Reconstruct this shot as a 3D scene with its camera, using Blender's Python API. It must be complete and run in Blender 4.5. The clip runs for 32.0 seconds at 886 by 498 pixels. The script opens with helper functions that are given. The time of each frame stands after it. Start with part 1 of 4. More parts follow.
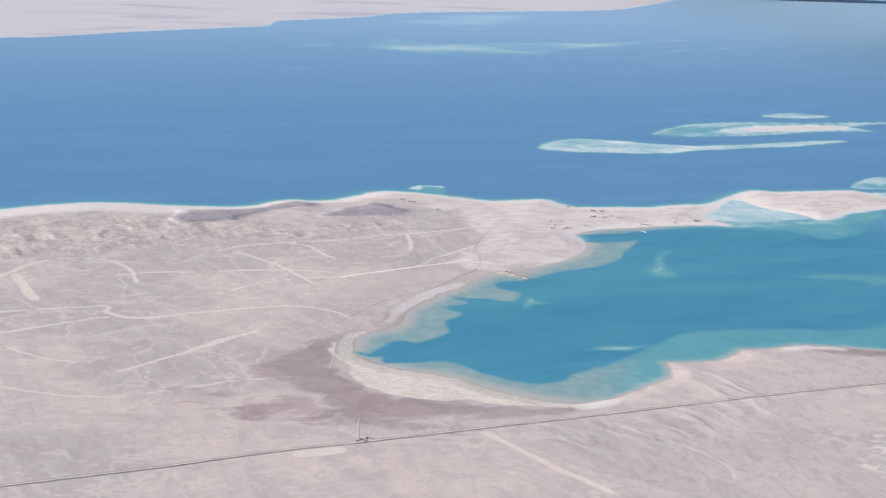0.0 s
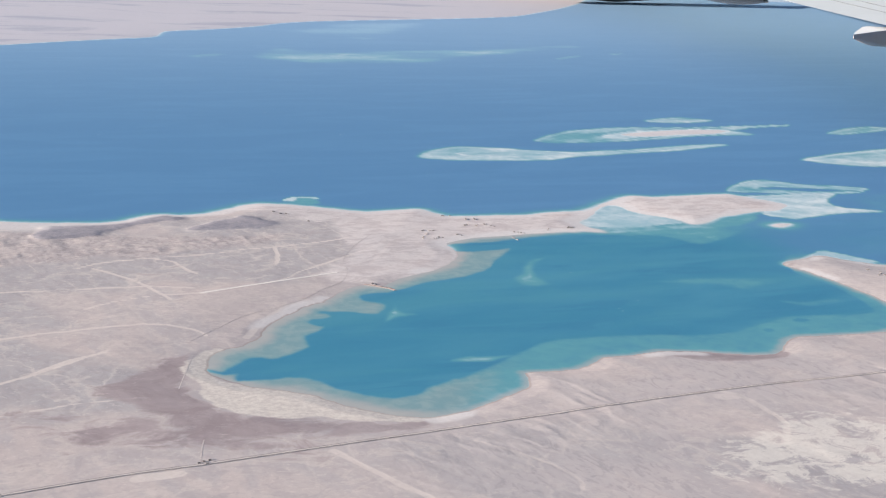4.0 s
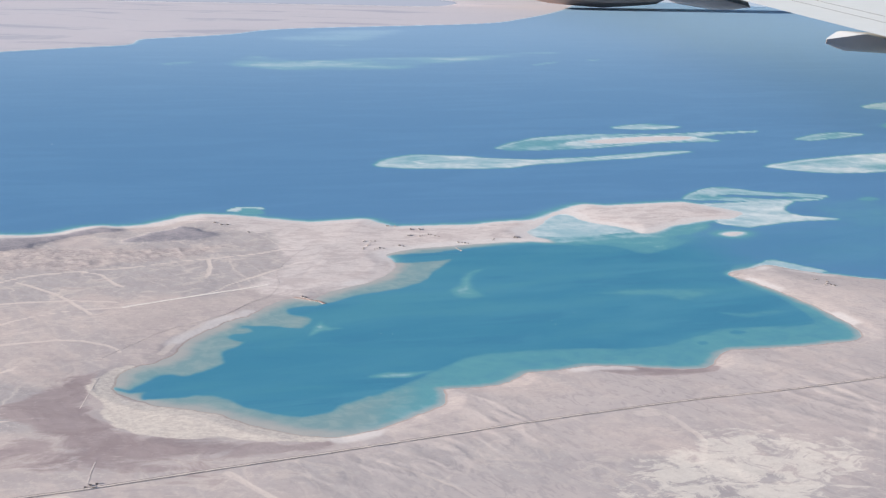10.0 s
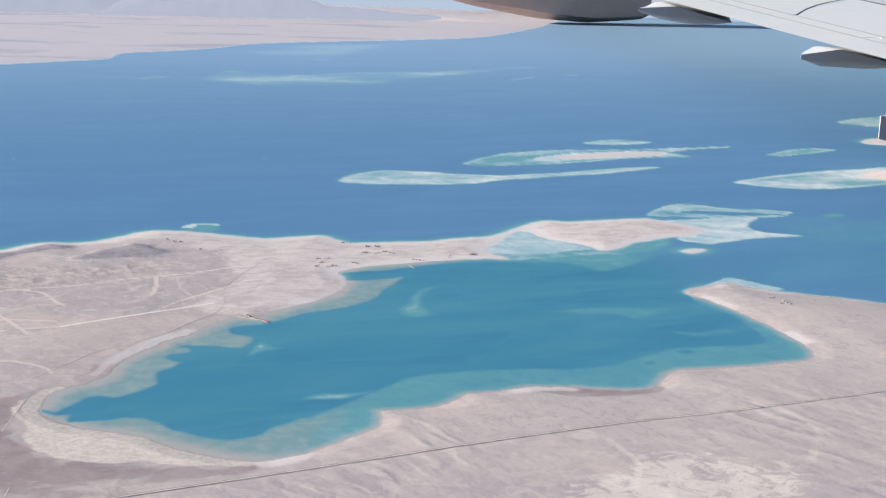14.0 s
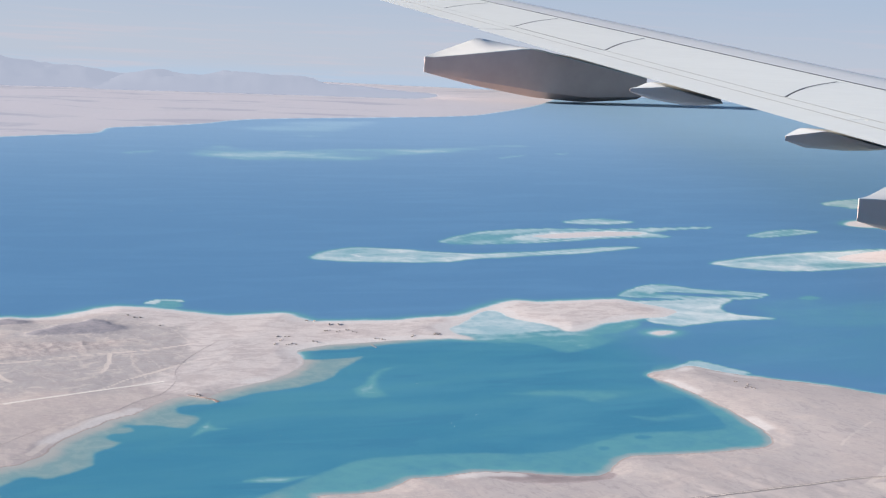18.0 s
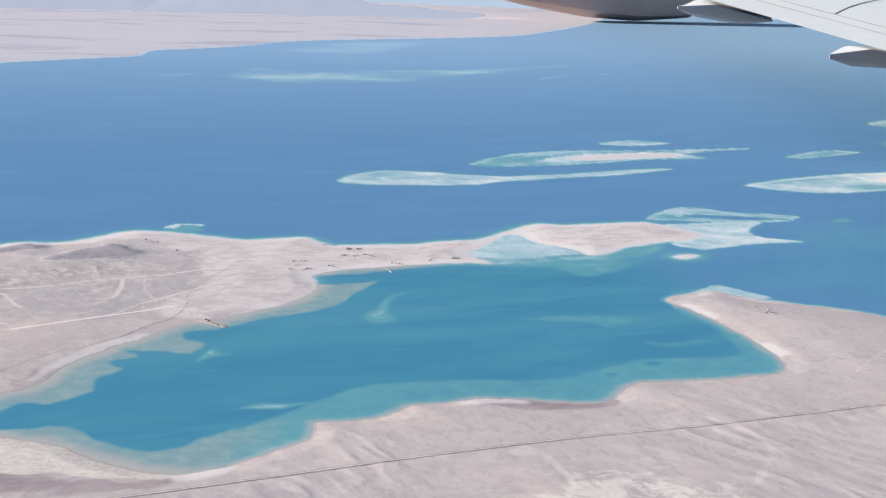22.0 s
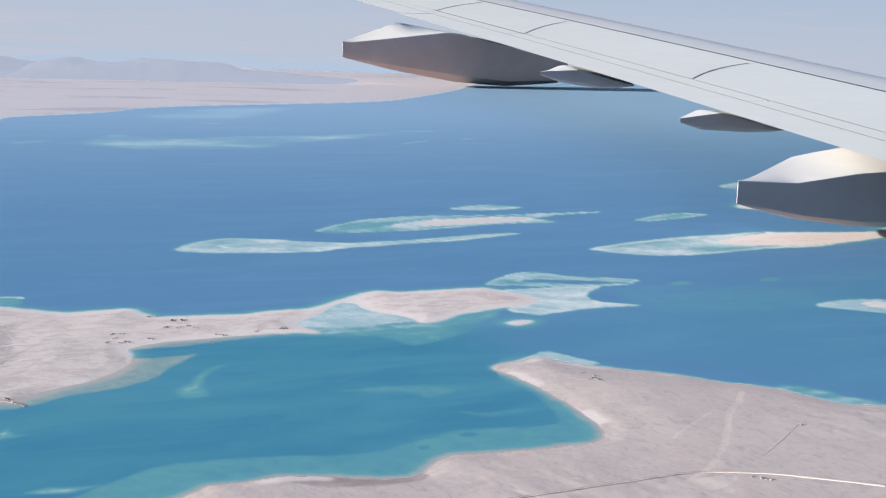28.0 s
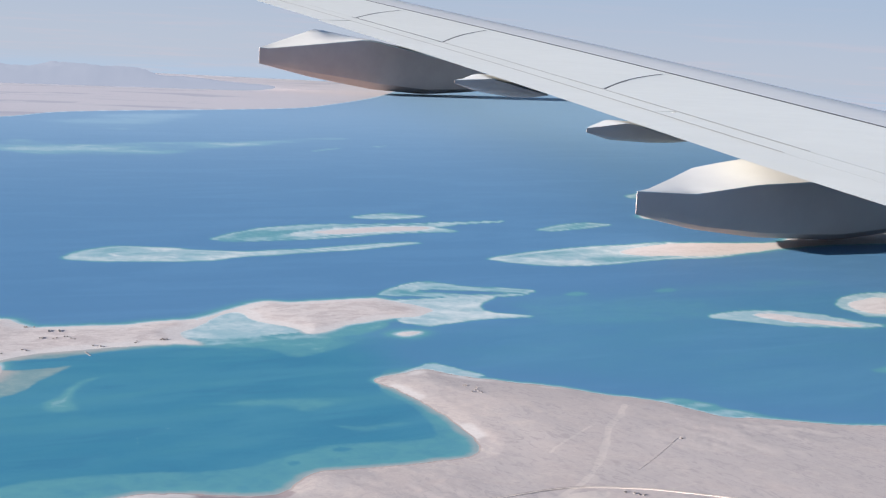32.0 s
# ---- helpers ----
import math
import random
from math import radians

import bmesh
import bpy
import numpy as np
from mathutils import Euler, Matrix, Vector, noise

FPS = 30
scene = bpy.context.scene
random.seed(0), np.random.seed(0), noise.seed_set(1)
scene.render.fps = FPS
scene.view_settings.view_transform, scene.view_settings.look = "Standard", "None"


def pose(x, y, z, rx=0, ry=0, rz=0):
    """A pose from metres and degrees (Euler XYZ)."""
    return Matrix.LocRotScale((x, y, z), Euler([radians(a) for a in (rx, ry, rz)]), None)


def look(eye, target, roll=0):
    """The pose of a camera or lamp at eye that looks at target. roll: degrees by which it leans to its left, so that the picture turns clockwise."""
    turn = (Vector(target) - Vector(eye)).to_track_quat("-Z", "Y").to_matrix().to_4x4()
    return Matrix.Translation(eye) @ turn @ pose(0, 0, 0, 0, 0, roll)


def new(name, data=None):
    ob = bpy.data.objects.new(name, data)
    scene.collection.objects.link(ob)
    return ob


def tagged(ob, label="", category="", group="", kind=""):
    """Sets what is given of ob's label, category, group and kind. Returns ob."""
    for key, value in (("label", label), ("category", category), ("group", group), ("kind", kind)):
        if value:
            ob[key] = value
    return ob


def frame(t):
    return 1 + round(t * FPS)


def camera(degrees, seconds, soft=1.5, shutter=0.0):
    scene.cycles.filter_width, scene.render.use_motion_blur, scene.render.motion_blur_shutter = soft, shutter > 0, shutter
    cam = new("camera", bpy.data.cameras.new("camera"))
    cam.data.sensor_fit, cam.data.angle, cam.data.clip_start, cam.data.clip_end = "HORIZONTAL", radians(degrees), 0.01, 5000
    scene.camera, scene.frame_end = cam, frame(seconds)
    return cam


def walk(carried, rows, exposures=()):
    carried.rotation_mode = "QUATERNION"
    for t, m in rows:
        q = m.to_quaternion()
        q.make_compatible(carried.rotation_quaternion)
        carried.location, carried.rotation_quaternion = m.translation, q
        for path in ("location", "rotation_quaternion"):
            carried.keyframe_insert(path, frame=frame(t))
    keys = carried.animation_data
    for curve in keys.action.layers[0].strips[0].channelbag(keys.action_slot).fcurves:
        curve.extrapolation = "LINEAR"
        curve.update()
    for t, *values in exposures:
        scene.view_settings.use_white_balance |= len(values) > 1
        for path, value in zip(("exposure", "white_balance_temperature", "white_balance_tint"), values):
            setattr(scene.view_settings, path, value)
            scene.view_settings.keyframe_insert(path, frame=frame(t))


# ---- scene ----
# A desert bay seen from an airliner. All lengths below are at 1:40 (150 for 6 km up, 5.36 a second for 214 m/s);
# the whole is then set to 1:73 by SIZE. x is the flight direction, y points out of the left-hand window.
SIZE = 0.55
cam = camera(35.5, 32.0, soft=1.2)
TURNS = [  # seconds; heading to the right of +y, tilt up, lean to the left, in degrees
    (0.0, 22.33, -12.98, 2.69), (0.5, 23.15, -13.02, 2.98), (1.0, 23.92, -12.83, 3.07), (1.5, 24.55, -12.57, 3.04),
    (2.0, 25.18, -12.39, 2.81), (2.5, 25.73, -12.35, 2.58), (3.0, 26.16, -12.38, 2.33), (3.5, 26.32, -12.43, 2.29),
    (5.5, 25.15, -12.69, 2.4), (6.0, 25.15, -12.67, 2.36), (6.5, 25.33, -12.58, 2.33), (7.0, 25.61, -12.45, 2.27),
    (7.5, 25.87, -12.26, 2.22), (8.0, 26.11, -12.1, 2.25), (8.5, 26.21, -12.05, 2.18), (9.0, 26.25, -12.08, 2.12),
    (9.5, 26.24, -12.16, 2.09), (10.0, 26.24, -12.22, 2.07), (10.5, 26.29, -12.23, 2.01), (11.0, 26.43, -12.21, 2.03),
    (11.5, 26.61, -12.17, 2.1), (12.0, 26.82, -12.09, 2.12), (12.5, 26.96, -11.99, 2.18), (13.0, 27.01, -11.87, 2.17),
    (13.5, 26.77, -11.77, 2.16), (15.5, 26.31, -10.74, 2.07), (16.0, 26.28, -10.26, 2.14), (16.5, 26.3, -9.73, 2.27),
    (17.0, 26.34, -9.2, 2.47), (17.5, 26.38, -8.76, 2.67), (18.0, 26.4, -8.45, 2.77), (18.5, 26.29, -8.35, 2.82),
    (19.0, 26.07, -8.5, 2.82), (19.5, 25.66, -8.97, 2.73), (20.0, 25.2, -9.69, 2.58), (20.5, 24.73, -10.51, 2.45),
    (21.0, 24.37, -11.21, 2.26), (21.5, 24.2, -11.65, 2.24), (22.0, 24.22, -11.79, 2.24), (22.5, 24.35, -11.69, 2.26),
    (23.0, 24.64, -11.41, 2.22), (23.5, 25.04, -11.04, 2.25), (24.0, 25.56, -10.64, 2.29), (24.5, 26.06, -10.28, 2.31),
    (25.0, 26.57, -9.98, 2.36), (25.5, 27.03, -9.73, 2.33), (27.5, 28.54, -9.09, 2.28), (28.0, 28.94, -8.95, 2.28),
    (28.5, 29.38, -8.85, 2.44), (29.0, 29.92, -8.76, 2.58), (29.5, 30.47, -8.68, 2.72), (30.0, 31.06, -8.57, 2.87),
    (30.5, 31.55, -8.48, 2.99), (31.0, 31.9, -8.45, 2.97), (31.5, 32.05, -8.47, 2.99), (32.0, 32.11, -8.48, 3.04),
]


def flight(t):
    return Vector((5.3555 * t, 0.0, 150 + 0.079 * t))


def view(t, heading, tilt, lean):
    h, p = radians(heading), radians(tilt)
    eye = flight(t) * SIZE
    way = Vector((math.sin(h) * math.cos(p), math.cos(h) * math.cos(p), math.sin(p)))
    return look(eye, eye + way * 100, lean)


walk(cam, [(t, view(t, h, p, q)) for t, h, p, q in TURNS],
     [(0, 2.06, 6500, 10), (1, 2.02, 6500, 10), (2, 1.92, 6500, 10), (6, 1.93, 6500, 10), (13, 1.95, 6480, 10), (17, 1.92, 6430, 10), (21, 2.02, 6410, 10),
      (23, 2.02, 6380, 10), (25, 1.96, 6360, 10), (28, 1.91, 6320, 10), (32, 1.90, 6300, 10)])

# ---- sky and sun ----
SUN_EL, SUN_AZ = radians(10.5), radians(-86)       # azimuth to the right of +y
world = bpy.data.worlds.new("world")
scene.world = world
world.use_nodes = True
wn = world.node_tree.nodes
sky = wn.new("ShaderNodeTexSky")
sky.sky_type, sky.sun_disc = "NISHITA", False
sky.sun_elevation, sky.sun_rotation = SUN_EL, SUN_AZ
sky.altitude, sky.air_density, sky.dust_density, sky.ozone_density = 3000, 1.0, 0.6, 2.0
world.node_tree.links.new(sky.outputs[0], wn["Background"].inputs[0])
wn["Background"].inputs[1].default_value = 0.05
sun = new("sun", bpy.data.lights.new("sun", "SUN"))
sun.data.energy, sun.data.angle, sun.data.color = 5.0, radians(0.6), (1.0, 0.90, 0.79)
to_sun = Vector((math.sin(SUN_AZ) * math.cos(SUN_EL), math.cos(SUN_AZ) * math.cos(SUN_EL), math.sin(SUN_EL)))
sun.matrix_world = look(to_sun * 3000, (0, 0, 0))


# ---- materials ----
class Nodes:
    """A node material in a few words."""

    def __init__(self, name, rough=0.9, spec=0.3):
        self.m = bpy.data.materials.new(name)
        self.m.use_nodes = True
        self.t = self.m.node_tree
        self.b = self.t.nodes["Principled BSDF"]
        self.b.inputs["Roughness"].default_value = rough
        self.b.inputs["Specular IOR Level"].default_value = spec

    def put(self, socket, v):
        if hasattr(v, "is_output"):
            self.t.links.new(v, socket)
        else:
            socket.default_value = (*v, 1.0) if isinstance(v, tuple) and len(v) == 3 and socket.type == "RGBA" else v

    def node(self, kind, out=0, **ins):
        n = self.t.nodes.new(kind)
        for k, v in ins.items():
            self.put(n.inputs[int(k[1:]) if k[0] == "i" and k[1:].isdigit() else k], v)
        return n.outputs[out]

    def place(self, scale=(1, 1, 1), turn=0.0):
        n = self.t.nodes.new("ShaderNodeMapping")
        g = self.t.nodes.new("ShaderNodeNewGeometry")
        self.t.links.new(g.outputs["Position"], n.inputs[0])
        n.inputs["Scale"].default_value = [q / SIZE for q in scale]
        n.inputs["Rotation"].default_value = (0, 0, turn)
        return n.outputs[0]

    def noise(self, scale, detail=4.0, rough=0.55, where=None, warp=0.0):
        n = self.t.nodes.new("ShaderNodeTexNoise")
        n.inputs["Scale"].default_value, n.inputs["Detail"].default_value = scale, detail
        n.inputs["Roughness"].default_value, n.inputs["Distortion"].default_value = rough, warp
        self.t.links.new(where or self.place(), n.inputs["Vector"])
        return n.outputs["Fac"]

    def ramp(self, v, lo, hi, a=0.0, b=1.0):
        n = self.t.nodes.new("ShaderNodeMapRange")
        n.interpolation_type = "SMOOTHSTEP"
        for i, x in enumerate((v, lo, hi, a, b)):
            self.put(n.inputs[i], x)
        return n.outputs[0]

    def math(self, op, a, b=0.0):
        n = self.t.nodes.new("ShaderNodeMath")
        n.operation = op
        self.put(n.inputs[0], a), self.put(n.inputs[1], b)
        return n.outputs[0]

    def mix(self, f, a, b):
        n = self.t.nodes.new("ShaderNodeMix")
        n.data_type = "RGBA"
        self.put(n.inputs[0], f), self.put(n.inputs[6], a), self.put(n.inputs[7], b)
        return n.outputs[2]

    def cells(self, scale, size, turn, warp):
        """Distance to the edge of warped cells: a net of branching lines."""
        at = self.place(size, turn)
        w = self.t.nodes.new("ShaderNodeTexNoise")
        w.inputs["Scale"].default_value, w.inputs["Detail"].default_value, w.inputs["Roughness"].default_value = scale * 1.6, 5, 0.6
        self.t.links.new(at, w.inputs["Vector"])
        m = self.t.nodes.new("ShaderNodeVectorMath")
        m.operation = "MULTIPLY_ADD"
        self.t.links.new(w.outputs["Color"], m.inputs[0])
        m.inputs[1].default_value = (warp / scale,) * 3
        self.t.links.new(at, m.inputs[2])
        v = self.t.nodes.new("ShaderNodeTexVoronoi")
        v.feature = "DISTANCE_TO_EDGE"
        v.voronoi_dimensions = "2D"
        v.inputs["Scale"].default_value = scale
        self.t.links.new(m.outputs[0], v.inputs["Vector"])
        return v.outputs["Distance"]

    def attr(self, name):
        n = self.t.nodes.new("ShaderNodeAttribute")
        n.attribute_name = name
        return n.outputs["Fac"]

    def bump(self, h, strength, dist):
        n = self.t.nodes.new("ShaderNodeBump")
        n.inputs["Strength"].default_value, n.inputs["Distance"].default_value = strength, dist * SIZE
        self.put(n.inputs["Height"], h)
        self.t.links.new(n.outputs[0], self.b.inputs["Normal"])

    def colour(self, c):
        self.put(self.b.inputs["Base Color"], c)
        return self.m


def land_material():
    n = Nodes("desert_ground", 0.95, 0.1)
    big, mid = n.noise(0.008, 5, 0.6, warp=0.6), n.noise(0.05, 7, 0.65, warp=0.8)
    fine, grit = n.noise(0.5, 6, 0.7, warp=0.4), n.noise(2.2, 4, 0.7)
    rib = n.noise(0.16, 6, 0.65, where=n.place((1.0, 0.6, 1.0), 0.7), warp=0.5)
    c = n.mix(n.ramp(big, 0.35, 0.65), (0.475, 0.407, 0.388), (0.429, 0.379, 0.372))
    c = n.mix(n.ramp(mid, 0.42, 0.72, 0, 0.6), c, (0.535, 0.470, 0.438))
    sweep = n.noise(0.035, 6, 0.62, where=n.place((1.0, 0.35, 1.0), 0.35), warp=1.1)
    c = n.mix(n.ramp(sweep, 0.45, 0.62, 0, 0.75), c, (0.389, 0.357, 0.360))
    c = n.mix(n.ramp(rib, 0.46, 0.70, 0, 0.42), c, (0.359, 0.318, 0.315))
    # grey gravel plains cut by pale dry stream beds
    plain_k = n.ramp(n.math("ADD", n.attr("gravel"), n.math("MULTIPLY", n.math("SUBTRACT", mid, 0.5), 0.9)), 0.10, 0.75, 0, 0.95)
    c = n.mix(plain_k, c, n.mix(n.ramp(rib, 0.4, 0.65), (0.375, 0.353, 0.356), (0.322, 0.301, 0.310)))
    net = n.cells(0.028, (1.0, 0.55, 1.0), 0.25, 0.9)
    bed = n.math("MULTIPLY", n.ramp(net, 0.005, 0.035, 1.0, 0.0), n.ramp(mid, 0.36, 0.6, 0.15, 0.95))
    c = n.mix(n.math("MULTIPLY", bed, n.ramp(plain_k, 0.0, 0.8, 0.0, 0.62)), c, (0.566, 0.498, 0.463))
    gully = n.cells(0.085, (1.0, 0.42, 1.0), 0.95, 1.1)
    c = n.mix(n.math("MULTIPLY", n.ramp(gully, 0.0, 0.10, 1.0, 0.0), n.ramp(n.math("MULTIPLY", sweep, big), 0.18, 0.34, 0.0, 0.42)), c, (0.549, 0.489, 0.458))
    thin = n.cells(0.24, (1.0, 0.38, 1.0), 1.05, 1.2)
    c = n.mix(n.math("MULTIPLY", n.ramp(thin, 0.0, 0.12, 1.0, 0.0), n.ramp(sweep, 0.46, 0.62, 0.0, 0.38)), c, (0.381, 0.344, 0.346))
    # broken brown hills
    crag = n.noise(0.22, 7, 0.7, warp=1.2)
    bad = n.ramp(n.math("ADD", n.attr("badland"), n.math("MULTIPLY", n.math("SUBTRACT", mid, 0.5), 1.0)), 0.2, 0.8)
    c = n.mix(n.math("MULTIPLY", bad, 0.85), c, n.mix(n.ramp(crag, 0.38, 0.62), (0.300, 0.262, 0.264), (0.490, 0.428, 0.408)))
    patch = n.noise(0.07, 9, 0.62, where=n.place((0.7, 1.0, 1.0), 0.2), warp=0.9)
    c = n.mix(n.ramp(patch, 0.54, 0.61, 0, 0.45), c, (0.566, 0.498, 0.458))
    c = n.mix(n.ramp(patch, 0.45, 0.38, 0, 0.5), c, (0.354, 0.321, 0.323))
    speck = n.noise(0.45, 7, 0.68, where=n.place((0.8, 1.0, 1.0), 0.9), warp=0.6)
    c = n.mix(n.ramp(speck, 0.56, 0.64, 0, 0.42), c, (0.575, 0.507, 0.468))
    c = n.mix(n.ramp(speck, 0.42, 0.35, 0, 0.40), c, (0.336, 0.294, 0.290))
    c = n.mix(n.math("MULTIPLY", n.attr("even"), 0.6), c, n.mix(n.ramp(sweep, 0.4, 0.65), (0.468, 0.412, 0.398), (0.432, 0.386, 0.377)))
    wash = n.math("ADD", n.attr("wash"), n.math("MULTIPLY", n.math("SUBTRACT", fine, 0.5), n.ramp(n.attr("wash"), 0.02, 0.4, 0, 0.9)))
    c = n.mix(n.ramp(wash, 0.3, 0.65, 0, 0.85), c, (0.582, 0.517, 0.478))
    c = n.mix(n.ramp(n.math("ADD", n.attr("sabkha"), n.math("MULTIPLY", n.math("SUBTRACT", patch, 0.5), 2.6)), 0.25, 0.72, 0, 0.92), c, n.mix(n.ramp(mid, 0.35, 0.65), (0.238, 0.192, 0.202), (0.315, 0.262, 0.268)))
    c = n.mix(n.ramp(n.math("ADD", n.attr("salt"), n.math("MULTIPLY", n.math("SUBTRACT", patch, 0.5), 1.8)), 0.3, 0.6, 0, 0.95), c, n.mix(n.ramp(fine, 0.4, 0.65), (0.615, 0.562, 0.503), (0.530, 0.472, 0.432)))
    c = n.mix(n.ramp(n.math("ADD", n.attr("whites"), n.math("MULTIPLY", n.math("SUBTRACT", n.noise(0.09, 7, 0.7, warp=1.0), 0.5), 3.0)), 0.74, 1.02, 0, 0.72), c, (0.645, 0.605, 0.550))
    c = n.mix(n.ramp(n.math("ADD", n.attr("pale"), n.math("MULTIPLY", n.math("SUBTRACT", patch, 0.5), 1.6)), 0.25, 0.85, 0, 0.78), c, n.mix(n.ramp(n.noise(0.13, 8, 0.68, where=n.place((0.6, 1.0, 1.0), 0.3), warp=0.8), 0.44, 0.60), (0.612, 0.560, 0.542), (0.490, 0.432, 0.424)))
    c = n.mix(n.ramp(speck, 0.44, 0.36, 0, 0.30), c, (0.395, 0.352, 0.345))
    c = n.mix(n.ramp(n.attr("rock"), 0.25, 0.6, 0, 0.88), c, n.mix(n.ramp(crag, 0.4, 0.6), (0.205, 0.200, 0.234), (0.275, 0.260, 0.288)))
    c = n.mix(n.ramp(n.attr("beach"), 0.2, 0.9, 0, 0.8), c, (0.598, 0.568, 0.558))
    # Far ground: aerial haze and bluish hill patches put into the colour.
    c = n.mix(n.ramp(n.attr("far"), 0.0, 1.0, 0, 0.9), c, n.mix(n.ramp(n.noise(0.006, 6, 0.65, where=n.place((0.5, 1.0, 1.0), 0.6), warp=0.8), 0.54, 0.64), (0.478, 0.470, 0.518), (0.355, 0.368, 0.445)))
    c = n.mix(n.ramp(n.attr("wet"), 0.1, 0.9, 0, 0.55), c, (0.276, 0.227, 0.212))
    c = n.mix(n.ramp(fine, 0.3, 0.7, 0, 0.22), c, (0.306, 0.262, 0.253))
    c = n.mix(n.ramp(grit, 0.55, 0.75, 0, 0.25), c, (0.260, 0.227, 0.221))
    fan = n.noise(0.2, 9, 0.66, where=n.place((1.0, 0.42, 1.0), 0.25), warp=2.2)
    dry = n.mix(n.ramp(fan, 0.50, 0.60), (0.415, 0.374, 0.370), (0.322, 0.296, 0.300))
    c = n.mix(n.math("MULTIPLY", n.attr("drain"), n.ramp(n.noise(0.03, 5, 0.6, warp=1.2), 0.36, 0.60, 0.12, 0.72)), c, dry)
    c = n.mix(n.ramp(n.attr("rib"), 0.75, 0.97, 0, 0.26), c, (0.545, 0.480, 0.452))
    relief_h = n.math("ADD", n.math("MULTIPLY", rib, 0.8), n.math("ADD", n.math("MULTIPLY", fine, 0.16), n.math("MULTIPLY", n.math("MULTIPLY", crag, n.attr("badland")), 0.9)))
    relief_h = n.math("ADD", relief_h, n.math("MULTIPLY", n.ramp(gully, 0.0, 0.2), 0.25))
    n.bump(relief_h, 0.07, 0.9)
    return n.colour(c)


def water_material():
    n = Nodes("sea_water", 0.45, 0.06)
    n.b.inputs["IOR"].default_value = 1.33
    streak = n.noise(0.02, 5, 0.6, where=n.place((0.35, 1.2, 1.0), 0.25), warp=1.0)
    fine = n.noise(0.15, 5, 0.6, warp=0.7)
    bay = n.attr("bay")
    # Far water is mixed paler: distance haze put into its colour.
    deep = n.mix(bay, n.mix(n.attr("sea_haze"), (0.084, 0.199, 0.350), (0.212, 0.343, 0.494)), (0.046, 0.195, 0.296))
    deep = n.mix(n.ramp(streak, 0.42, 0.68, 0, 0.7), deep, n.mix(bay, n.mix(n.attr("sea_haze"), (0.098, 0.224, 0.382), (0.226, 0.357, 0.506)), (0.066, 0.230, 0.324)))
    cloud = n.noise(0.014, 6, 0.62, where=n.place((0.45, 1.3, 1.0), 0.3), warp=1.6)
    deep = n.mix(n.math("MULTIPLY", bay, n.ramp(cloud, 0.46, 0.66, 0, 0.5)), deep, (0.070, 0.240, 0.306))
    deep = n.mix(n.math("MULTIPLY", bay, n.ramp(cloud, 0.46, 0.34, 0, 0.6)), deep, (0.040, 0.172, 0.280))
    s = n.math("ADD", n.attr("shoal"), n.math("MULTIPLY", n.math("SUBTRACT", fine, 0.5), n.ramp(n.attr("shoal"), 0.02, 0.3, 0, 0.38)))
    c = n.mix(n.ramp(s, 0.03, 0.42), deep, n.mix(n.attr("sea_haze"), (0.102, 0.283, 0.325), (0.285, 0.425, 0.555)))
    c = n.mix(n.ramp(s, 0.38, 0.70), c, n.mix(n.attr("sea_haze"), (0.282, 0.420, 0.468), (0.44, 0.54, 0.60)))
    c = n.mix(n.ramp(s, 0.66, 1.0), c, (0.565, 0.610, 0.612))
    # grey sandy shallows of the bay, turning to wet sand at the shore
    murk = n.math("ADD", n.attr("turbid"), n.math("MULTIPLY", n.math("SUBTRACT", n.noise(0.11, 6, 0.6, warp=1.0), 0.5), n.ramp(n.attr("turbid"), 0.02, 0.3, 0, 0.5)))
    c = n.mix(n.ramp(murk, 0.05, 0.85, 0, 0.92), c, n.mix(n.ramp(fine, 0.4, 0.65), (0.178, 0.280, 0.298), (0.235, 0.315, 0.320)))
    c = n.mix(n.ramp(n.attr("wade"), 0.1, 1.0, 0, 0.9), c, (0.405, 0.365, 0.345))
    wave = n.noise(1.2, 4, 0.6)
    n.bump(wave, 0.25, 0.25)
    return n.colour(c)


def plain(name, c, rough=0.8, spec=0.3, vary=0.1, scale=1.0, metal=0.0):
    n = Nodes(name, rough, spec)
    n.b.inputs["Metallic"].default_value = metal
    a = n.noise(scale, 5, 0.6)
    b = n.noise(scale * 0.13, 3)
    dark, light = tuple(x * (1 - vary) for x in c), tuple(min(1, x * (1 + vary)) for x in c)
    col = n.mix(n.ramp(n.math("ADD", n.math("MULTIPLY", a, 0.6), n.math("MULTIPLY", b, 0.4)), 0.35, 0.65), dark, light)
    return n.colour(col)


LAND, WATER = land_material(), water_material()
ASPHALT = plain("asphalt", (0.22, 0.205, 0.20), 0.9, 0.2, 0.15, 0.5)
GRAVEL = plain("pale_gravel", (0.64, 0.595, 0.555), 0.95, 0.1, 0.12, 0.7)
DIRT_PALE = plain("graded_dirt", (0.52, 0.455, 0.425), 0.95, 0.1, 0.12, 0.4)
DIRT = plain("packed_dirt", (0.44, 0.388, 0.37), 0.95, 0.1, 0.2, 0.6)
PLASTER = plain("plaster", (0.24, 0.215, 0.20), 0.9, 0.2, 0.15, 2.0)
CONCRETE = plain("concrete", (0.15, 0.135, 0.13), 0.9, 0.2, 0.15, 2.0)
RUBBLE = plain("brown_rubble", (0.26, 0.205, 0.19), 0.95, 0.1, 0.2, 1.5)
ROOF = plain("roof_felt", (0.18, 0.17, 0.17), 0.9, 0.2, 0.2, 2.0)
HULL = plain("white_gelcoat", (0.6, 0.6, 0.6), 0.4, 0.5, 0.03, 2.0)
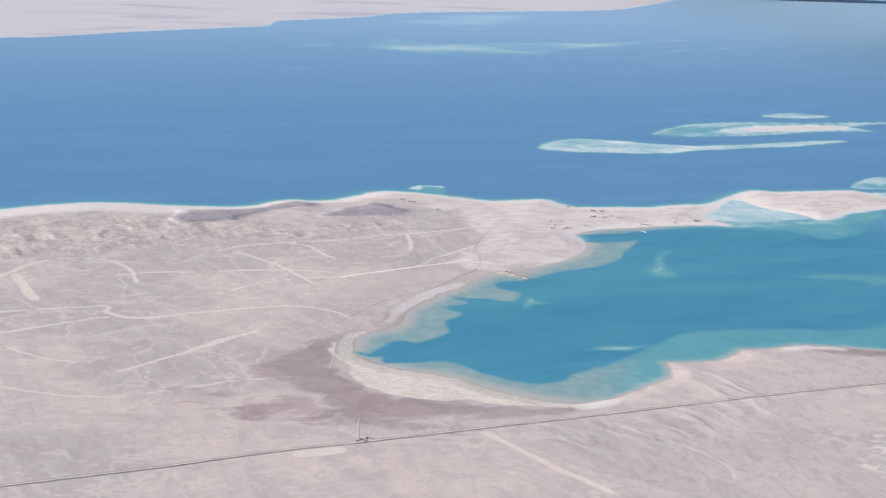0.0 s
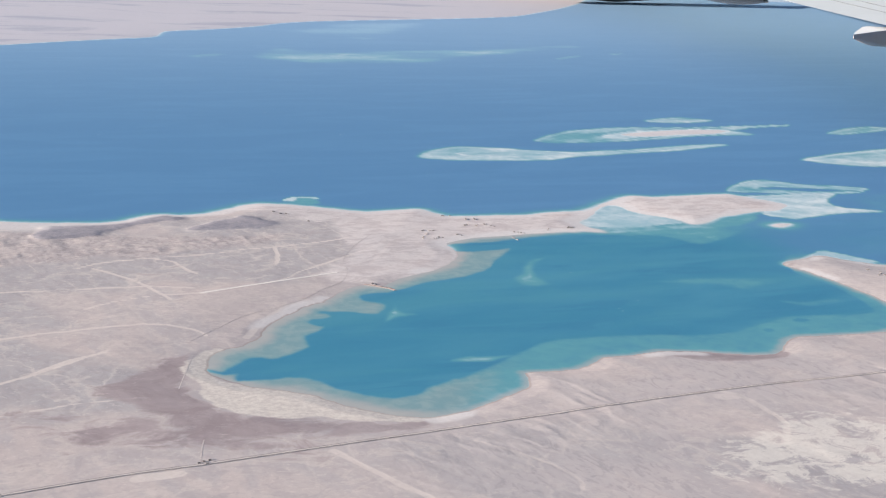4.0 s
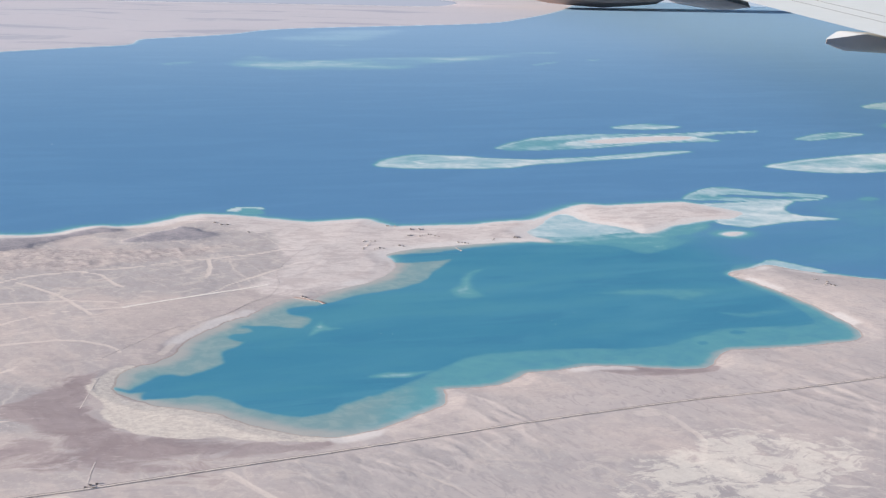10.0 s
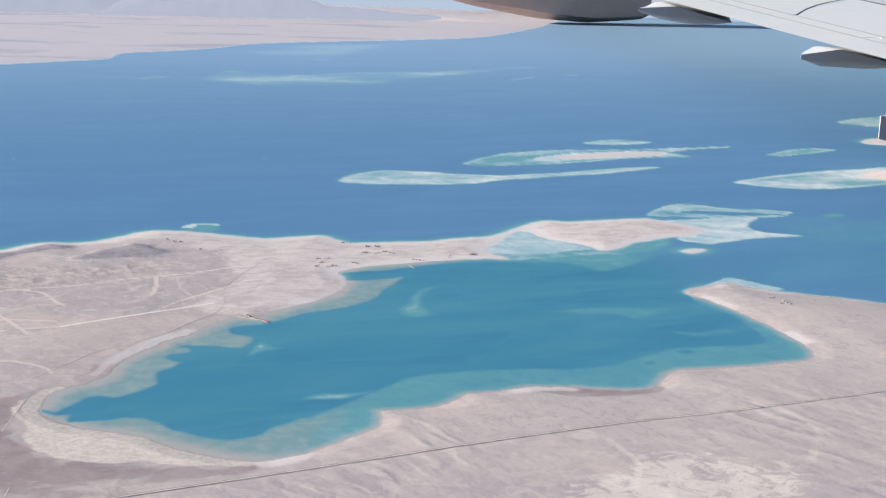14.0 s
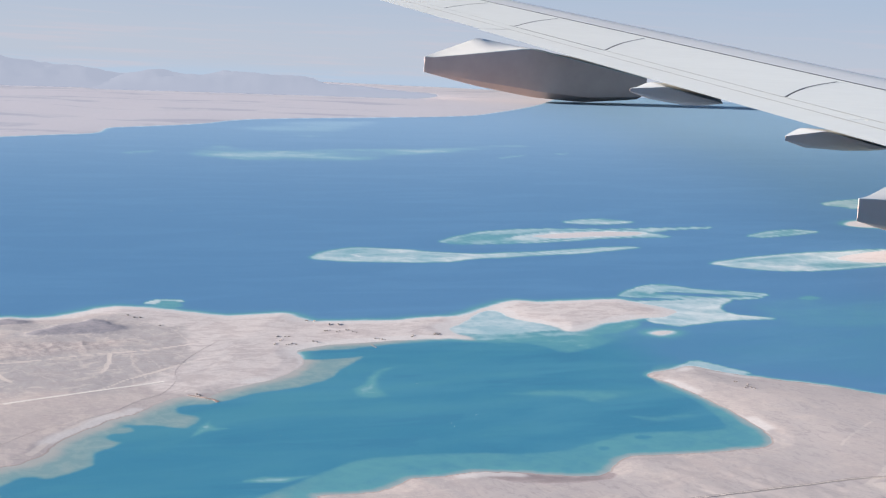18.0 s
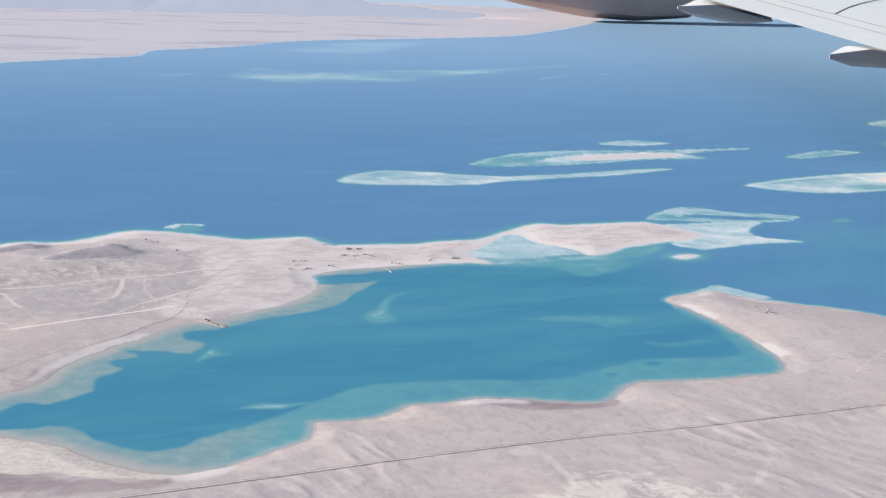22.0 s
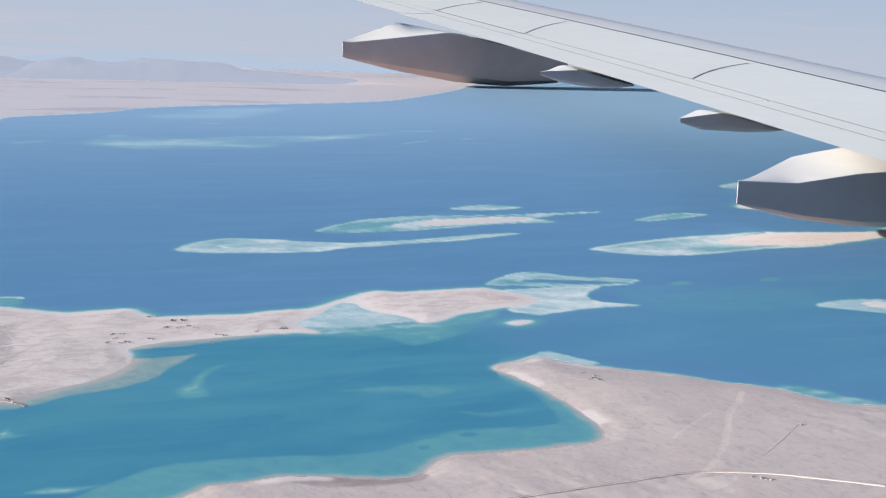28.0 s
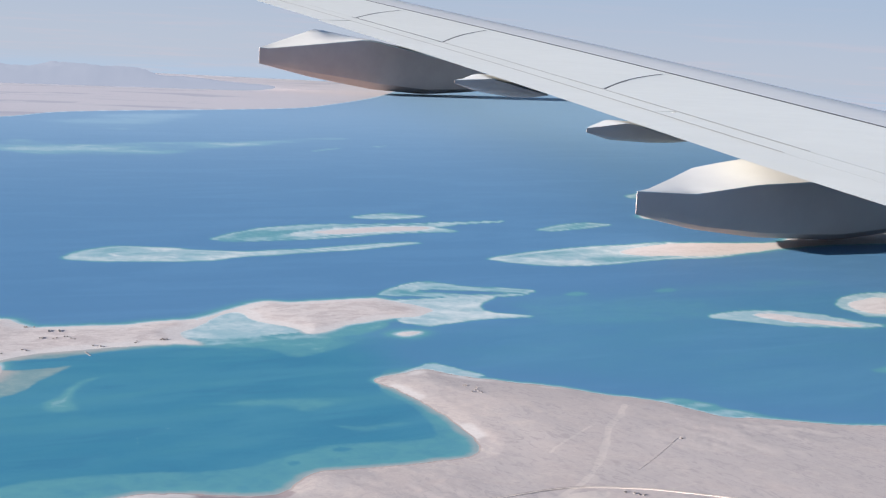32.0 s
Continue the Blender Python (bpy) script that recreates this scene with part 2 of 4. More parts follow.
# Haze over the mountains is a faint glow in the material itself.
HAZED_ROCK = plain("hazed_mountains", (0.025, 0.025, 0.027), 1.0, 0.0, 0.05, 0.01)
HAZED_ROCK.node_tree.nodes["Principled BSDF"].inputs["Emission Color"].default_value = (0.113, 0.123, 0.152, 1)
HAZED_ROCK.node_tree.nodes["Principled BSDF"].inputs["Emission Strength"].default_value = 1.0
WING_WHITE = plain("wing_paint", (0.565, 0.57, 0.54), 0.45, 0.5, 0.03, 0.02)
WING_GREY = plain("wing_grey_paint", (0.46, 0.46, 0.46), 0.45, 0.5, 0.03, 0.02)
# Darker and browner than the covers: shade and warm bounce light in the colour.
FAIRING_SHADE = plain("fairing_shade_tint", (0.49, 0.375, 0.34), 0.6, 0.15, 0.05, 0.02)
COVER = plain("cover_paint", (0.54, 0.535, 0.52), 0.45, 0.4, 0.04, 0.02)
GREY_SEAL = plain("grey_sealant", (0.34, 0.33, 0.32), 0.7, 0.3, 0.1, 0.05)
SEAM = plain("seal_rubber", (0.05, 0.05, 0.06), 0.7, 0.3, 0.1, 0.05)


# ---- outlines of the plan, in metres ----
def curve(points, closed=True, n=5, rough=0.0, seed=0):
    """A smooth line through the points, a little frayed."""
    p = np.array(points, float)
    m = len(p)
    out = []
    for i in range(m if closed else m - 1):
        a, b, c, d = (p[(i + k) % m] if closed else p[min(max(i + k, 0), m - 1)] for k in (-1, 0, 1, 2))
        for j in range(n):
            t = j / n
            q = 0.5 * (2 * b + (c - a) * t + (2 * a - 5 * b + 4 * c - d) * t * t + (3 * b - a - 3 * c + d) * t ** 3)
            out.append(q)
    if not closed:
        out.append(p[-1])
    out = np.array(out)
    if rough:
        f = 0.16 / rough ** 0.5
        for q in out:
            q += np.array(noise.noise_vector((q[0] * f, q[1] * f, seed * 3.7)))[:2] * rough
            q += np.array(noise.noise_vector((q[0] * f * 3, q[1] * f * 3, seed * 3.7 + 9)))[:2] * rough * 0.5
            q += np.array(noise.noise_vector((q[0] * f * 8, q[1] * f * 8, seed * 3.7 + 19)))[:2] * rough * 0.25
    return out


outer = [(52.6, 726.9), (70, 733), (96.5, 738), (119.4, 733), (138.7, 723.9), (161.6, 717.4), (179.8, 716.1), (205.5, 729.5), (220.2, 724.1), (238.4, 729.6), (264.4, 746.2), (280.4, 742.2), (296.6, 729.5), (302, 725.3), (319.2, 710), (339.4, 709.6), (353.1, 709.2), (357.2, 694.6), (363.1, 684.7), (389.1, 680.7), (405.5, 677.9), (425.3, 680.9), (443.9, 681), (463.4, 691.7)]
peninsula = [(438.9, 673.5), (458.9, 689.5), (488.4, 709.5), (502.6, 716), (513.9, 709.1), (526.8, 709), (541.5, 708.3), (567.8, 706.3), (575.6, 692.9), (582.1, 678.3), (582.6, 664.1), (565.9, 652.1), (546.6, 651.4), (530.7, 646.6), (518.4, 644.1), (505.5, 635.9), (488.5, 629.4), (487.1, 641.7), (480.6, 655.9), (474.3, 670.4), (474.5, 691.4), (461, 685.7), (444.1, 667.3), (431.1, 656), (425.6, 651.2), (423.3, 637.7), (425.7, 624.7)]
bay_north = [(417.5, 628.4), (404.8, 630.5), (384.4, 630.5), (364.4, 630.4), (345.7, 628.7), (332.6, 624.2), (326.6, 617.8), (324.7, 602.5), (319.9, 591.2), (309.7, 579.6), (296.3, 568.6), (281, 562.1), (271.3, 556.4), (262.2, 548.6), (255.9, 550.7), (248.3, 550), (237.6, 541.3)]
bay_west = [(229.5, 532.2), (217.4, 525), (205.8, 514.4), (193.3, 503.2), (182.9, 485.9), (174.7, 478.8), (164.9, 474.8), (158.1, 465.2), (154.5, 454.2), (155.7, 444), (162.3, 432.2), (171.5, 424), (180.2, 414.9), (185.8, 402.9), (195.1, 391.6), (204, 385), (212.1, 383.7), (224, 386.2), (235.2, 390.9), (247.4, 396.8), (255.4, 403.4), (259.8, 415)]
bay_south = [(260.8, 415.4), (267.8, 414.2), (278.2, 413.1), (286.7, 414.7), (297.7, 421.8), (309, 422.1), (322.3, 422.4), (336.1, 419), (346.7, 412.2), (360, 405.9), (370.1, 407.5), (381.1, 417.5), (389.5, 421.8), (404.4, 419.8), (422.3, 417.6), (441.2, 416.1), (451.4, 417.7), (458.3, 424.2), (463.6, 435.2), (468, 455), (471.5, 478.6), (472.7, 504.9), (472, 521.6), (471.1, 531.6)]
spit_coast = [(483.5, 537.5), (493.2, 538.7), (504.8, 542.7), (511.7, 528.7), (522.2, 515.8), (533.1, 504.1), (547.7, 489), (559.4, 470.8), (568.6, 462.2), (577.3, 445.6), (584.3, 424.4), (596.8, 416.8), (611.3, 404.6), (627.2, 393.8), (641.9, 386.2)]
west_end = [(-4000, -4000), (-4000, 300), (-900, 520), (-300, 620), (-80, 690), (10, 712)]
east_end = [(700, 330), (900, 200), (1500, -100), (4000, -900), (4000, -4000)]
# pale dry stream beds and bare patches: line, width
washes = [(curve(p, False, 5, 0.8, 70 + i), w) for i, (p, w) in enumerate((
    ([(140.1, 613.4), (152.5, 621.7), (176.1, 624.6), (200.1, 625.5), (220, 630.3), (239.9, 633.1), (267.6, 637.7), (288.4, 646.5)], 0.96),
    ([(17.3, 532.7), (37.5, 531.4), (75.7, 532), (75.9, 522.9), (85.5, 511.9), (112.4, 514.8), (146.7, 515.7), (162.5, 503.7), (164.8, 494.2)], 1.0),
    ([(239.9, 633.1), (233.7, 611.4), (228.2, 597.9)], 0.96),
    ([(146.6, 612.5), (154.9, 595.9), (160.6, 579.7), (166.1, 549)], 0.96),
    ([(129.8, 544.1), (146.3, 553.7), (162.4, 556.7), (183.5, 555.5)], 0.78),
    ([(299.2, 626.9), (284.8, 605.4), (270.1, 584.8)], 0.90),
    ([(179.2, 488), (193, 509.1), (206.7, 524.5), (217.7, 532.8)], 1.32),
    ([(41.8, 586.9), (61.2, 609.3), (83.3, 609.3), (95.2, 591.2), (94.5, 565.5)], 0.96),
    ([(51.5, 547.5), (49.1, 573), (48.6, 587.4)], 1.80),
    ([(35.3, 502.9), (66.8, 513.8), (75.2, 515)], 0.72),
    ([(69.3, 449.3), (92.3, 463.7), (110.5, 477.5), (124.8, 483.7)], 0.72),
    ([(30.6, 442.2), (46.8, 430.8), (64, 424.2), (85.1, 427.4), (102.6, 430.1), (123, 430.5)], 0.54),
    ([(36.6, 484.3), (46.5, 469.4), (56.1, 463.2)], 0.72),
    ([(553.5, 454.1), (540.3, 440.4), (523.7, 426.3), (502.1, 402.4), (480.8, 381.8), (463.9, 369.6), (447.3, 361.2)], 1.15),
    ([(520.9, 432.8), (498.1, 419.6), (479.2, 407.3)], 0.48),
    ([(312.1, 376.1), (318.2, 364.7), (317.1, 347.8), (314.3, 336.8), (302.5, 322)], 1.20),
    ([(389.6, 377.2), (394.3, 360.4), (390.2, 342.7), (370.3, 322)], 1.20),
    ([(166.7, 364.4), (174.9, 334), (182, 313)], 1.08),
    ([(210.4, 358), (220.2, 340.3), (224.9, 322.6), (222, 312.3)], 0.54),
    ([(174.1, 625.2), (183.8, 616.4), (186, 600), (188.1, 590.6)], 0.84),
    ([(88, 578), (106.9, 580.1), (126.9, 575.8), (146.4, 576.2), (163.7, 572.7), (180.2, 565)], 0.85),
    ([(221.1, 568.1), (238.5, 584), (260.9, 599.9), (283.1, 617.5), (303.8, 637.4)], 0.7),
    ([(91.3, 462.1), (100.6, 468.8), (111.9, 476.4), (126.1, 485.2)], 0.8),
    ([(586, 405), (595, 400), (602, 392), (607, 382)], 2.2),
))]
patches = [curve(p, True, 4, 0.5, 95 + i) for i, p in enumerate((
    [(106.8, 364.6), (119.5, 364), (119.2, 360.3), (106.4, 360.2)], [(309.3, 369.8), (317.1, 368.1), (317.2, 363.9), (309.3, 364.5)], [(386.1, 368.1), (394.3, 367.2), (393.8, 361.9), (385.3, 362.4)], [(444.7, 362.2), (462.4, 364.2), (471.7, 360.4), (455.4, 352.8)]))]
mainland = np.concatenate([np.array(west_end, float),
                           curve(outer + peninsula + bay_north + bay_west + bay_south + spit_coast, False, 8, 1.0, 1),
                           np.array(east_end, float)])
far_line = [(-307, 1385), (-101, 1546), (132, 1747), (172, 1761), (280, 1847), (366, 1909), (457, 1967), (527, 2013), (572, 2122), (655, 2179), (758, 2257), (920, 2414), (1398, 2620), (1626, 2830), (1987, 3265), (2389, 3835)]
far_land = np.concatenate([[(-4700, 900), (-1500, 1250)], curve(far_line, False, 6),
                           [(2460, 3960), (2620, 4700), (-4700, 4900)]])
sands = [curve(p, True, 5, r, 3 + i) for i, (p, r) in enumerate((
    ([(846, 820), (885, 840), (930.9, 849.1), (988.4, 837.1), (1036.9, 836.6), (1085.5, 881.1), (1101.9, 933.4), (1071.5, 961.8), (1013.7, 983.1), (1032.5, 1012.1), (1081.7, 1021.3), (1120.3, 1002.8), (1138.1, 962.8), (1128.7, 902.2), (1193.9, 860.5), (1380.7, 794.7), (1301.2, 741.2), (1131.7, 807.1), (1034.5, 811.6), (970, 798.4), (912.3, 788.6), (880, 797), (858, 802)], 2.0),
    ([(768, 595), (784, 594), (793, 577), (806, 562), (812, 548), (800, 550), (786, 562), (772, 578)], 1.0), ([(859.4, 604), (884.9, 612.5), (905.8, 612.7), (971.4, 577.4), (924.9, 542.7), (857, 570.7), (849.6, 585.8)], 1.0), ([(531, 614.3), (538.8, 617.8), (545.9, 615.5), (540.5, 611.3), (532.9, 609.3)], 0.5), ([(655, 966), (690, 977), (725, 981), (760, 977), (767, 970), (747, 959), (711, 957), (672, 953)], 1.5),))]
# shoals: outline, fray, how shallow, how soft the edge
shoals = [(curve(p, True, 5, r, 20 + i), s, e) for i, (p, r, s, e) in enumerate((
    ([(438.4, 891.8), (459.8, 916.6), (488.5, 928.3), (514, 917.1), (541.5, 900.1), (567.2, 888.8), (627.5, 891), (669.9, 898.3), (708.9, 898.3), (655.7, 881.8), (590.7, 872.8), (552.7, 866.5), (520.2, 859.6), (477.9, 865.3), (450.6, 876.8)], 1.2, 0.95, 10), ([(470, 899), (499.8, 902.1), (528.7, 890.1), (557.9, 878), (537.3, 870.3), (506, 875.4), (479.9, 881.7)], 1.5, 0.86, 8), ([(564, 947.8), (590.9, 972.1), (631, 995.7), (677.4, 1006.7), (727.5, 1000.5), (779.4, 994), (798.3, 983.3), (773.3, 970.7), (776.7, 949.8), (744.6, 946.5), (706.5, 944.8), (650.5, 935), (600.5, 931.1), (574.1, 934.1)], 1.2, 0.80, 7), ([(636.5, 965.7), (675.8, 983.4), (720.5, 988), (761.6, 983.4), (772.8, 974.3), (754.8, 954.2), (711.4, 953.3), (666.7, 946.9), (635.6, 944.3)], 1.0, 0.94, 6), ([(853.6, 940.9), (875.2, 954.1), (918.9, 971), (945.9, 958.4), (902.3, 941.6), (864.7, 931.8)], 0.8, 0.82, 7), ([(781.4, 997.2), (816.4, 997.8), (855.2, 997.9), (848.5, 988.1), (808, 985), (776.6, 980.5)], 0.6, 0.82, 5),
    ([(730.3, 1043.2), (772, 1058.7), (799.2, 1038.4), (759.3, 1026.8)], 1.2, 0.88, 10), ([(726.4, 820.8), (787, 839.1), (836.9, 848.1), (881, 853.5), (933.2, 851.7), (934, 786.4), (862.4, 783.7), (819.6, 778.1), (780.6, 774.9), (746.7, 783.2), (730.4, 802)], 1.2, 0.95, 10), ([(1121.1, 1150), (1179.4, 1180), (1254.8, 1194.5), (1306.1, 1241.8), (1349.5, 1244.4), (1405, 1186.3), (1318.8, 1102.1), (1205.4, 1100.5), (1148.7, 1097.7), (1114.4, 1121.1)], 3.0, 0.85, 12),
    ([(736.9, 600), (773.1, 606.8), (807.2, 593), (818, 566.5), (826.2, 543.3), (790, 549.7), (756, 570.3)], 1.5, 0.8, 6), ([(853.2, 607.8), (883, 625.4), (922.4, 627), (1009.3, 587.5), (923.2, 525.2), (847.7, 562.7), (841.1, 582.8)], 1.5, 0.85, 6), ([(558.8, 701.5), (579.4, 699.2), (630.2, 696), (643.2, 690.3), (623, 673.5), (616.5, 661), (616.1, 648.8), (630.8, 632.3), (599.3, 633.6), (573.5, 628.5), (557.4, 628.8), (549.9, 647.1), (575.5, 664.5)], 1.0, 0.93, 6), ([(574.8, 715.7), (596.3, 733.3), (625.2, 748.2), (636.8, 736.6), (645, 725.9), (680.2, 705.8), (671.4, 696.1), (645.2, 709.5), (618.8, 720.9), (605, 718.8), (631.4, 701.5), (670.5, 692.3), (641.1, 690.9), (598.5, 705)], 1.0, 0.80, 7),
    ([(424.9, 651.1), (459.6, 691), (484.1, 712.5), (495.9, 680), (503.4, 653.5), (525.3, 654.7), (542.8, 641.3), (520.2, 620.7), (498.8, 613), (483.2, 593.3), (474.1, 587.1), (471.2, 596), (459.7, 607.8), (445.9, 609.6), (427, 615.9), (415.4, 618.3)], 1.0, 0.66, 7), ([(423, 640), (426, 653), (444, 669), (461, 688), (476, 694), (479, 668), (485, 652), (491, 636), (472, 633), (445, 631)], 1.0, 0.83, 5), ([(469.8, 595.1), (478.6, 602.9), (481.5, 597.9), (474.5, 590.9)], 0.6, 0.62, 3), ([(285.6, 752), (290, 759), (297.2, 763.4), (307.7, 758.8), (308, 752), (303, 756), (297, 757.5), (291, 750)], 0.6, 0.9, 3), ([(288, 750), (297, 759), (305, 757), (306, 741), (298.4, 737), (291, 742)], 0.8, 0.5, 3), ([(574, 1690), (647, 1814), (687, 1768), (806, 1783), (934, 1799), (1083, 1875), (1163, 1867), (1021, 1773), (884, 1690), (766, 1603), (645, 1594), (596, 1619)], 8.0, 0.62, 34),
    ([(783, 2146), (944, 2356), (1099, 2414), (1136, 2365), (1000, 2171), (863, 1973), (824, 2019)], 12.0, 0.40, 60), ([(483, 1696), (519, 1731), (552, 1719), (506, 1676)], 6.0, 0.5, 14),
    ([(1002, 1669), (1069, 1717), (1064, 1699), (1002, 1652)], 0.5, 0.79, 13), ([(1119, 1730), (1166, 1753), (1143, 1724)], 0.5, 0.75, 13),
    ([(488.5, 539.1), (502.3, 546.2), (514, 552.1), (519.4, 542.8), (522.8, 530.8), (524.8, 521.8), (513.8, 524.5), (502.6, 536.6)], 0.8, 0.85, 4), ([(545, 483.3), (554.4, 476.7), (566.3, 469.2), (572.2, 460.7), (586.3, 457.8), (594.3, 444.4), (600.9, 426.8), (608.7, 411.2), (597.7, 404), (584.4, 420.3), (570.9, 440.8), (557, 462.1), (547.3, 473.9)], 0.8, 0.7, 6), ([(628.2, 681.3), (679.2, 695.9), (764.4, 703.8), (914.5, 686.1), (918.3, 601), (785.2, 566.1), (724.5, 581.6), (642.6, 583.3), (609.7, 601.5), (618.3, 629.4)], 2.0, 0.19, 30),
    ([(690.7, 684.6), (707.7, 691.9), (710.4, 681), (696.1, 677.1)], 0.8, 0.6, 5), ([(760.3, 679.2), (777.5, 685), (781.2, 675.4), (765.6, 671.5)], 0.8, 0.55, 6), ([(737.6, 596.3), (753.2, 602.1), (751.6, 592), (738.8, 587.3)], 0.8, 0.8, 4), ([(720.1, 464.8), (738, 467.6), (748.8, 458.6), (726.2, 453.9)], 0.8, 0.5, 5),
    ([(381.1, 521.8), (407.4, 522.2), (431.4, 515.6), (452.5, 508), (451.5, 501.2), (431.7, 495.6), (417.6, 494.2), (410, 505.5), (392.2, 512)], 1.0, 0.42, 9), ([(420.4, 474.8), (432.2, 467.8), (448.9, 468.7), (453.3, 462.6), (441.4, 460.8), (426, 461.4)], 1.0, 0.42, 6), ([(239.7, 436.6), (248.2, 440.8), (255.1, 438.5), (266.5, 436), (253.2, 431.9)], 0.8, 0.66, 4), ([(238.5, 493.1), (244.4, 504.2), (253, 515.1), (252, 506.2), (256.5, 500.2), (246.1, 497.5)], 0.8, 0.78, 4), ([(324.1, 541.6), (324.5, 529.3), (336.7, 527.6), (339.6, 544.6), (348.2, 565.9), (373.7, 584.5), (363.9, 581.1), (348.3, 572.3), (336.1, 552.8)], 0.8, 0.74, 7)))]
weeds = [curve([(405.5, 443.6), (410.4, 444.9), (412.7, 441.6), (407.8, 440.4)], True, 4), curve([(383.4, 435.4), (387.5, 436), (386.7, 432.6), (383, 431.8)], True, 4)]
deep_bay = [(157.1, 448.2), (154.2, 454.5), (157.8, 450.6), (162.7, 454.3), (169.3, 460.3), (174.2, 462.9), (179.3, 459.1), (185, 460.7), (194.2, 466.3), (198.5, 472.4), (202, 483.6), (208.2, 488.8), (213.7, 493.6), (209.8, 499.1), (212, 504.3), (220.7, 505.9), (221.8, 511.7)]
deep_east = [(219.1, 514.3), (230.2, 511.7), (239.9, 505), (243.8, 507.4), (250.2, 517.3), (250.2, 522), (244.1, 527.8), (245.9, 534), (250, 536.7), (257.2, 536.5), (260.8, 536.4), (279.8, 546.5), (299.7, 551.7), (315.6, 558.5), (325.6, 566.5), (334.7, 578.5), (347.3, 591.5), (357.8, 603.5), (347.1, 601.4), (332.6, 601.7), (323.9, 605.3), (323.9, 611.5), (328.1, 616.6), (342, 618), (353.7, 617.4), (370.5, 620.8), (388.1, 622.1)]
deep_south = [(407.6, 619.6), (423.8, 615.6), (440.3, 604.9), (453, 592.9), (437, 611.9), (452.3, 602.9), (457.1, 583.1), (477.8, 588), (502.4, 602.7), (541.3, 614.6), (569.1, 614.7), (596.5, 598.4), (525.5, 545.5), (497.8, 551.4), (479.1, 540.4), (465, 514.4), (464.7, 486.3), (458.3, 462.3), (450.7, 445.3), (432.5, 445), (410, 450), (392.5, 445.2), (370.9, 437.4), (348.7, 439.4), (327.2, 446.2), (304.1, 448.8), (284.4, 447.3), (241.5, 420.7), (231.4, 417.5), (220.9, 412.7), (214.6, 407.4), (205.8, 405.6), (199.1, 409.1), (193.5, 415.4), (190.1, 422.8), (185.6, 433.3), (180.9, 437.5), (172.9, 437.6), (163.5, 438.9), (159.9, 440.1), (163.4, 447.4)]
deep = curve(deep_bay + deep_east + deep_south, True, 4, 0.8, 50)
sabkha_south = curve([(321.7, 419), (329.8, 420), (346.3, 410.5), (357.9, 405), (370, 406.1), (362.9, 399.5), (340.9, 402.7), (328.4, 410)], True, 4, 0.6, 67)
sabkha_road = curve([(84.5, 403.8), (81.3, 423.8), (96.4, 425.7), (108.9, 422.6), (96.3, 408.8), (119.9, 414), (130.9, 400), (144.6, 384.6), (161.9, 370.7), (150.2, 369.8), (131.4, 378.7), (117.8, 381.3), (101.1, 391.7)], True, 4, 2.0, 68)
sabkha = curve([(136.9, 461.7), (148.8, 470), (150.8, 466.6), (139.4, 437.9), (142.3, 422.5), (147.6, 407.6), (157.5, 397.6), (169.6, 390), (188.8, 381.6), (202.4, 377.8), (187.1, 376.9), (167.1, 382), (150, 380.6), (142.4, 388.9), (130.3, 389.2), (127.7, 405), (122.6, 422.6), (116.7, 432.6), (123.4, 447.7)], True, 4, 2.0, 60)
salt = curve([(146.6, 453.1), (150.1, 462), (158.4, 473.2), (165.3, 476), (157.2, 466.5), (152.6, 451.1), (153.4, 441.1), (161.6, 432), (172.7, 423.8), (185.7, 415.7), (189.5, 404.2), (200.9, 393.3), (216.4, 383.3), (206.4, 382.9), (196.9, 383), (184, 388.7), (173.7, 396.7), (164.8, 397.7), (153.8, 403.8), (147.3, 413.3), (144, 426), (149.1, 439.4)], True, 4, 1.2, 61)
whites = curve([(271.9, 312), (306, 334), (331.6, 341.2), (344.1, 330.9), (354.7, 321.5), (347.2, 303), (327.4, 291), (299.8, 288), (279.9, 295.6)], True, 4, 2.0, 62)
pale_sand = [curve([(267.2, 572.6), (298.3, 702.6), (347.4, 704.9), (387, 686.6), (427, 668.1), (459.6, 691), (500.1, 718.5), (538.4, 720.4), (574.8, 715.7), (625, 667.5), (580, 629.8), (541.1, 632.4), (498.9, 631.9), (483.8, 622.2), (462.1, 666.3), (436.2, 651.8), (414.3, 621.4), (395, 625.1), (368.5, 631.2), (332.2, 619.7), (316.5, 590.9), (295.7, 557.6)], True, 4, 2.0, 71), curve([(235.5, 730.4), (274.2, 753.3), (302.5, 739.8), (322.9, 721.7), (358.3, 709.8), (409.2, 700.7), (390.1, 643.3), (351.2, 626), (325.2, 605), (304.1, 578.2), (281.2, 573.9), (261.2, 559), (247.8, 555), (248.1, 583.5), (293.4, 628.7), (317.4, 648.4), (311.5, 685.6), (276.5, 690.1), (267.8, 727.1)], True, 4, 2.0, 72)]
badland = curve([(-13.8, 699.6), (50.7, 702), (105.9, 702.7), (146.5, 689), (181.7, 676.2), (226.3, 663.1), (252.2, 657.4), (239.7, 640.4), (204.7, 633.5), (161, 629), (119.7, 624.7), (80.1, 615.3), (43.6, 610.6), (-12.8, 599.9)], True, 4, 3.0, 66)
hills = [curve([(134.4, 680.4), (143.2, 707.5), (154.4, 709.9), (177.9, 711.8), (195.9, 723.1), (204.4, 731.6), (213.5, 722.7), (213.2, 712), (191.9, 703.3), (174, 690.1), (157.3, 676.2)], True, 4, 2.0, 63), curve([(211.2, 683.3), (231.2, 699.3), (244.5, 707.7), (252.6, 706.9), (258, 694.6), (261.4, 687.6), (250, 677.7), (232.8, 678.4)], True, 4, 2.0, 64)]


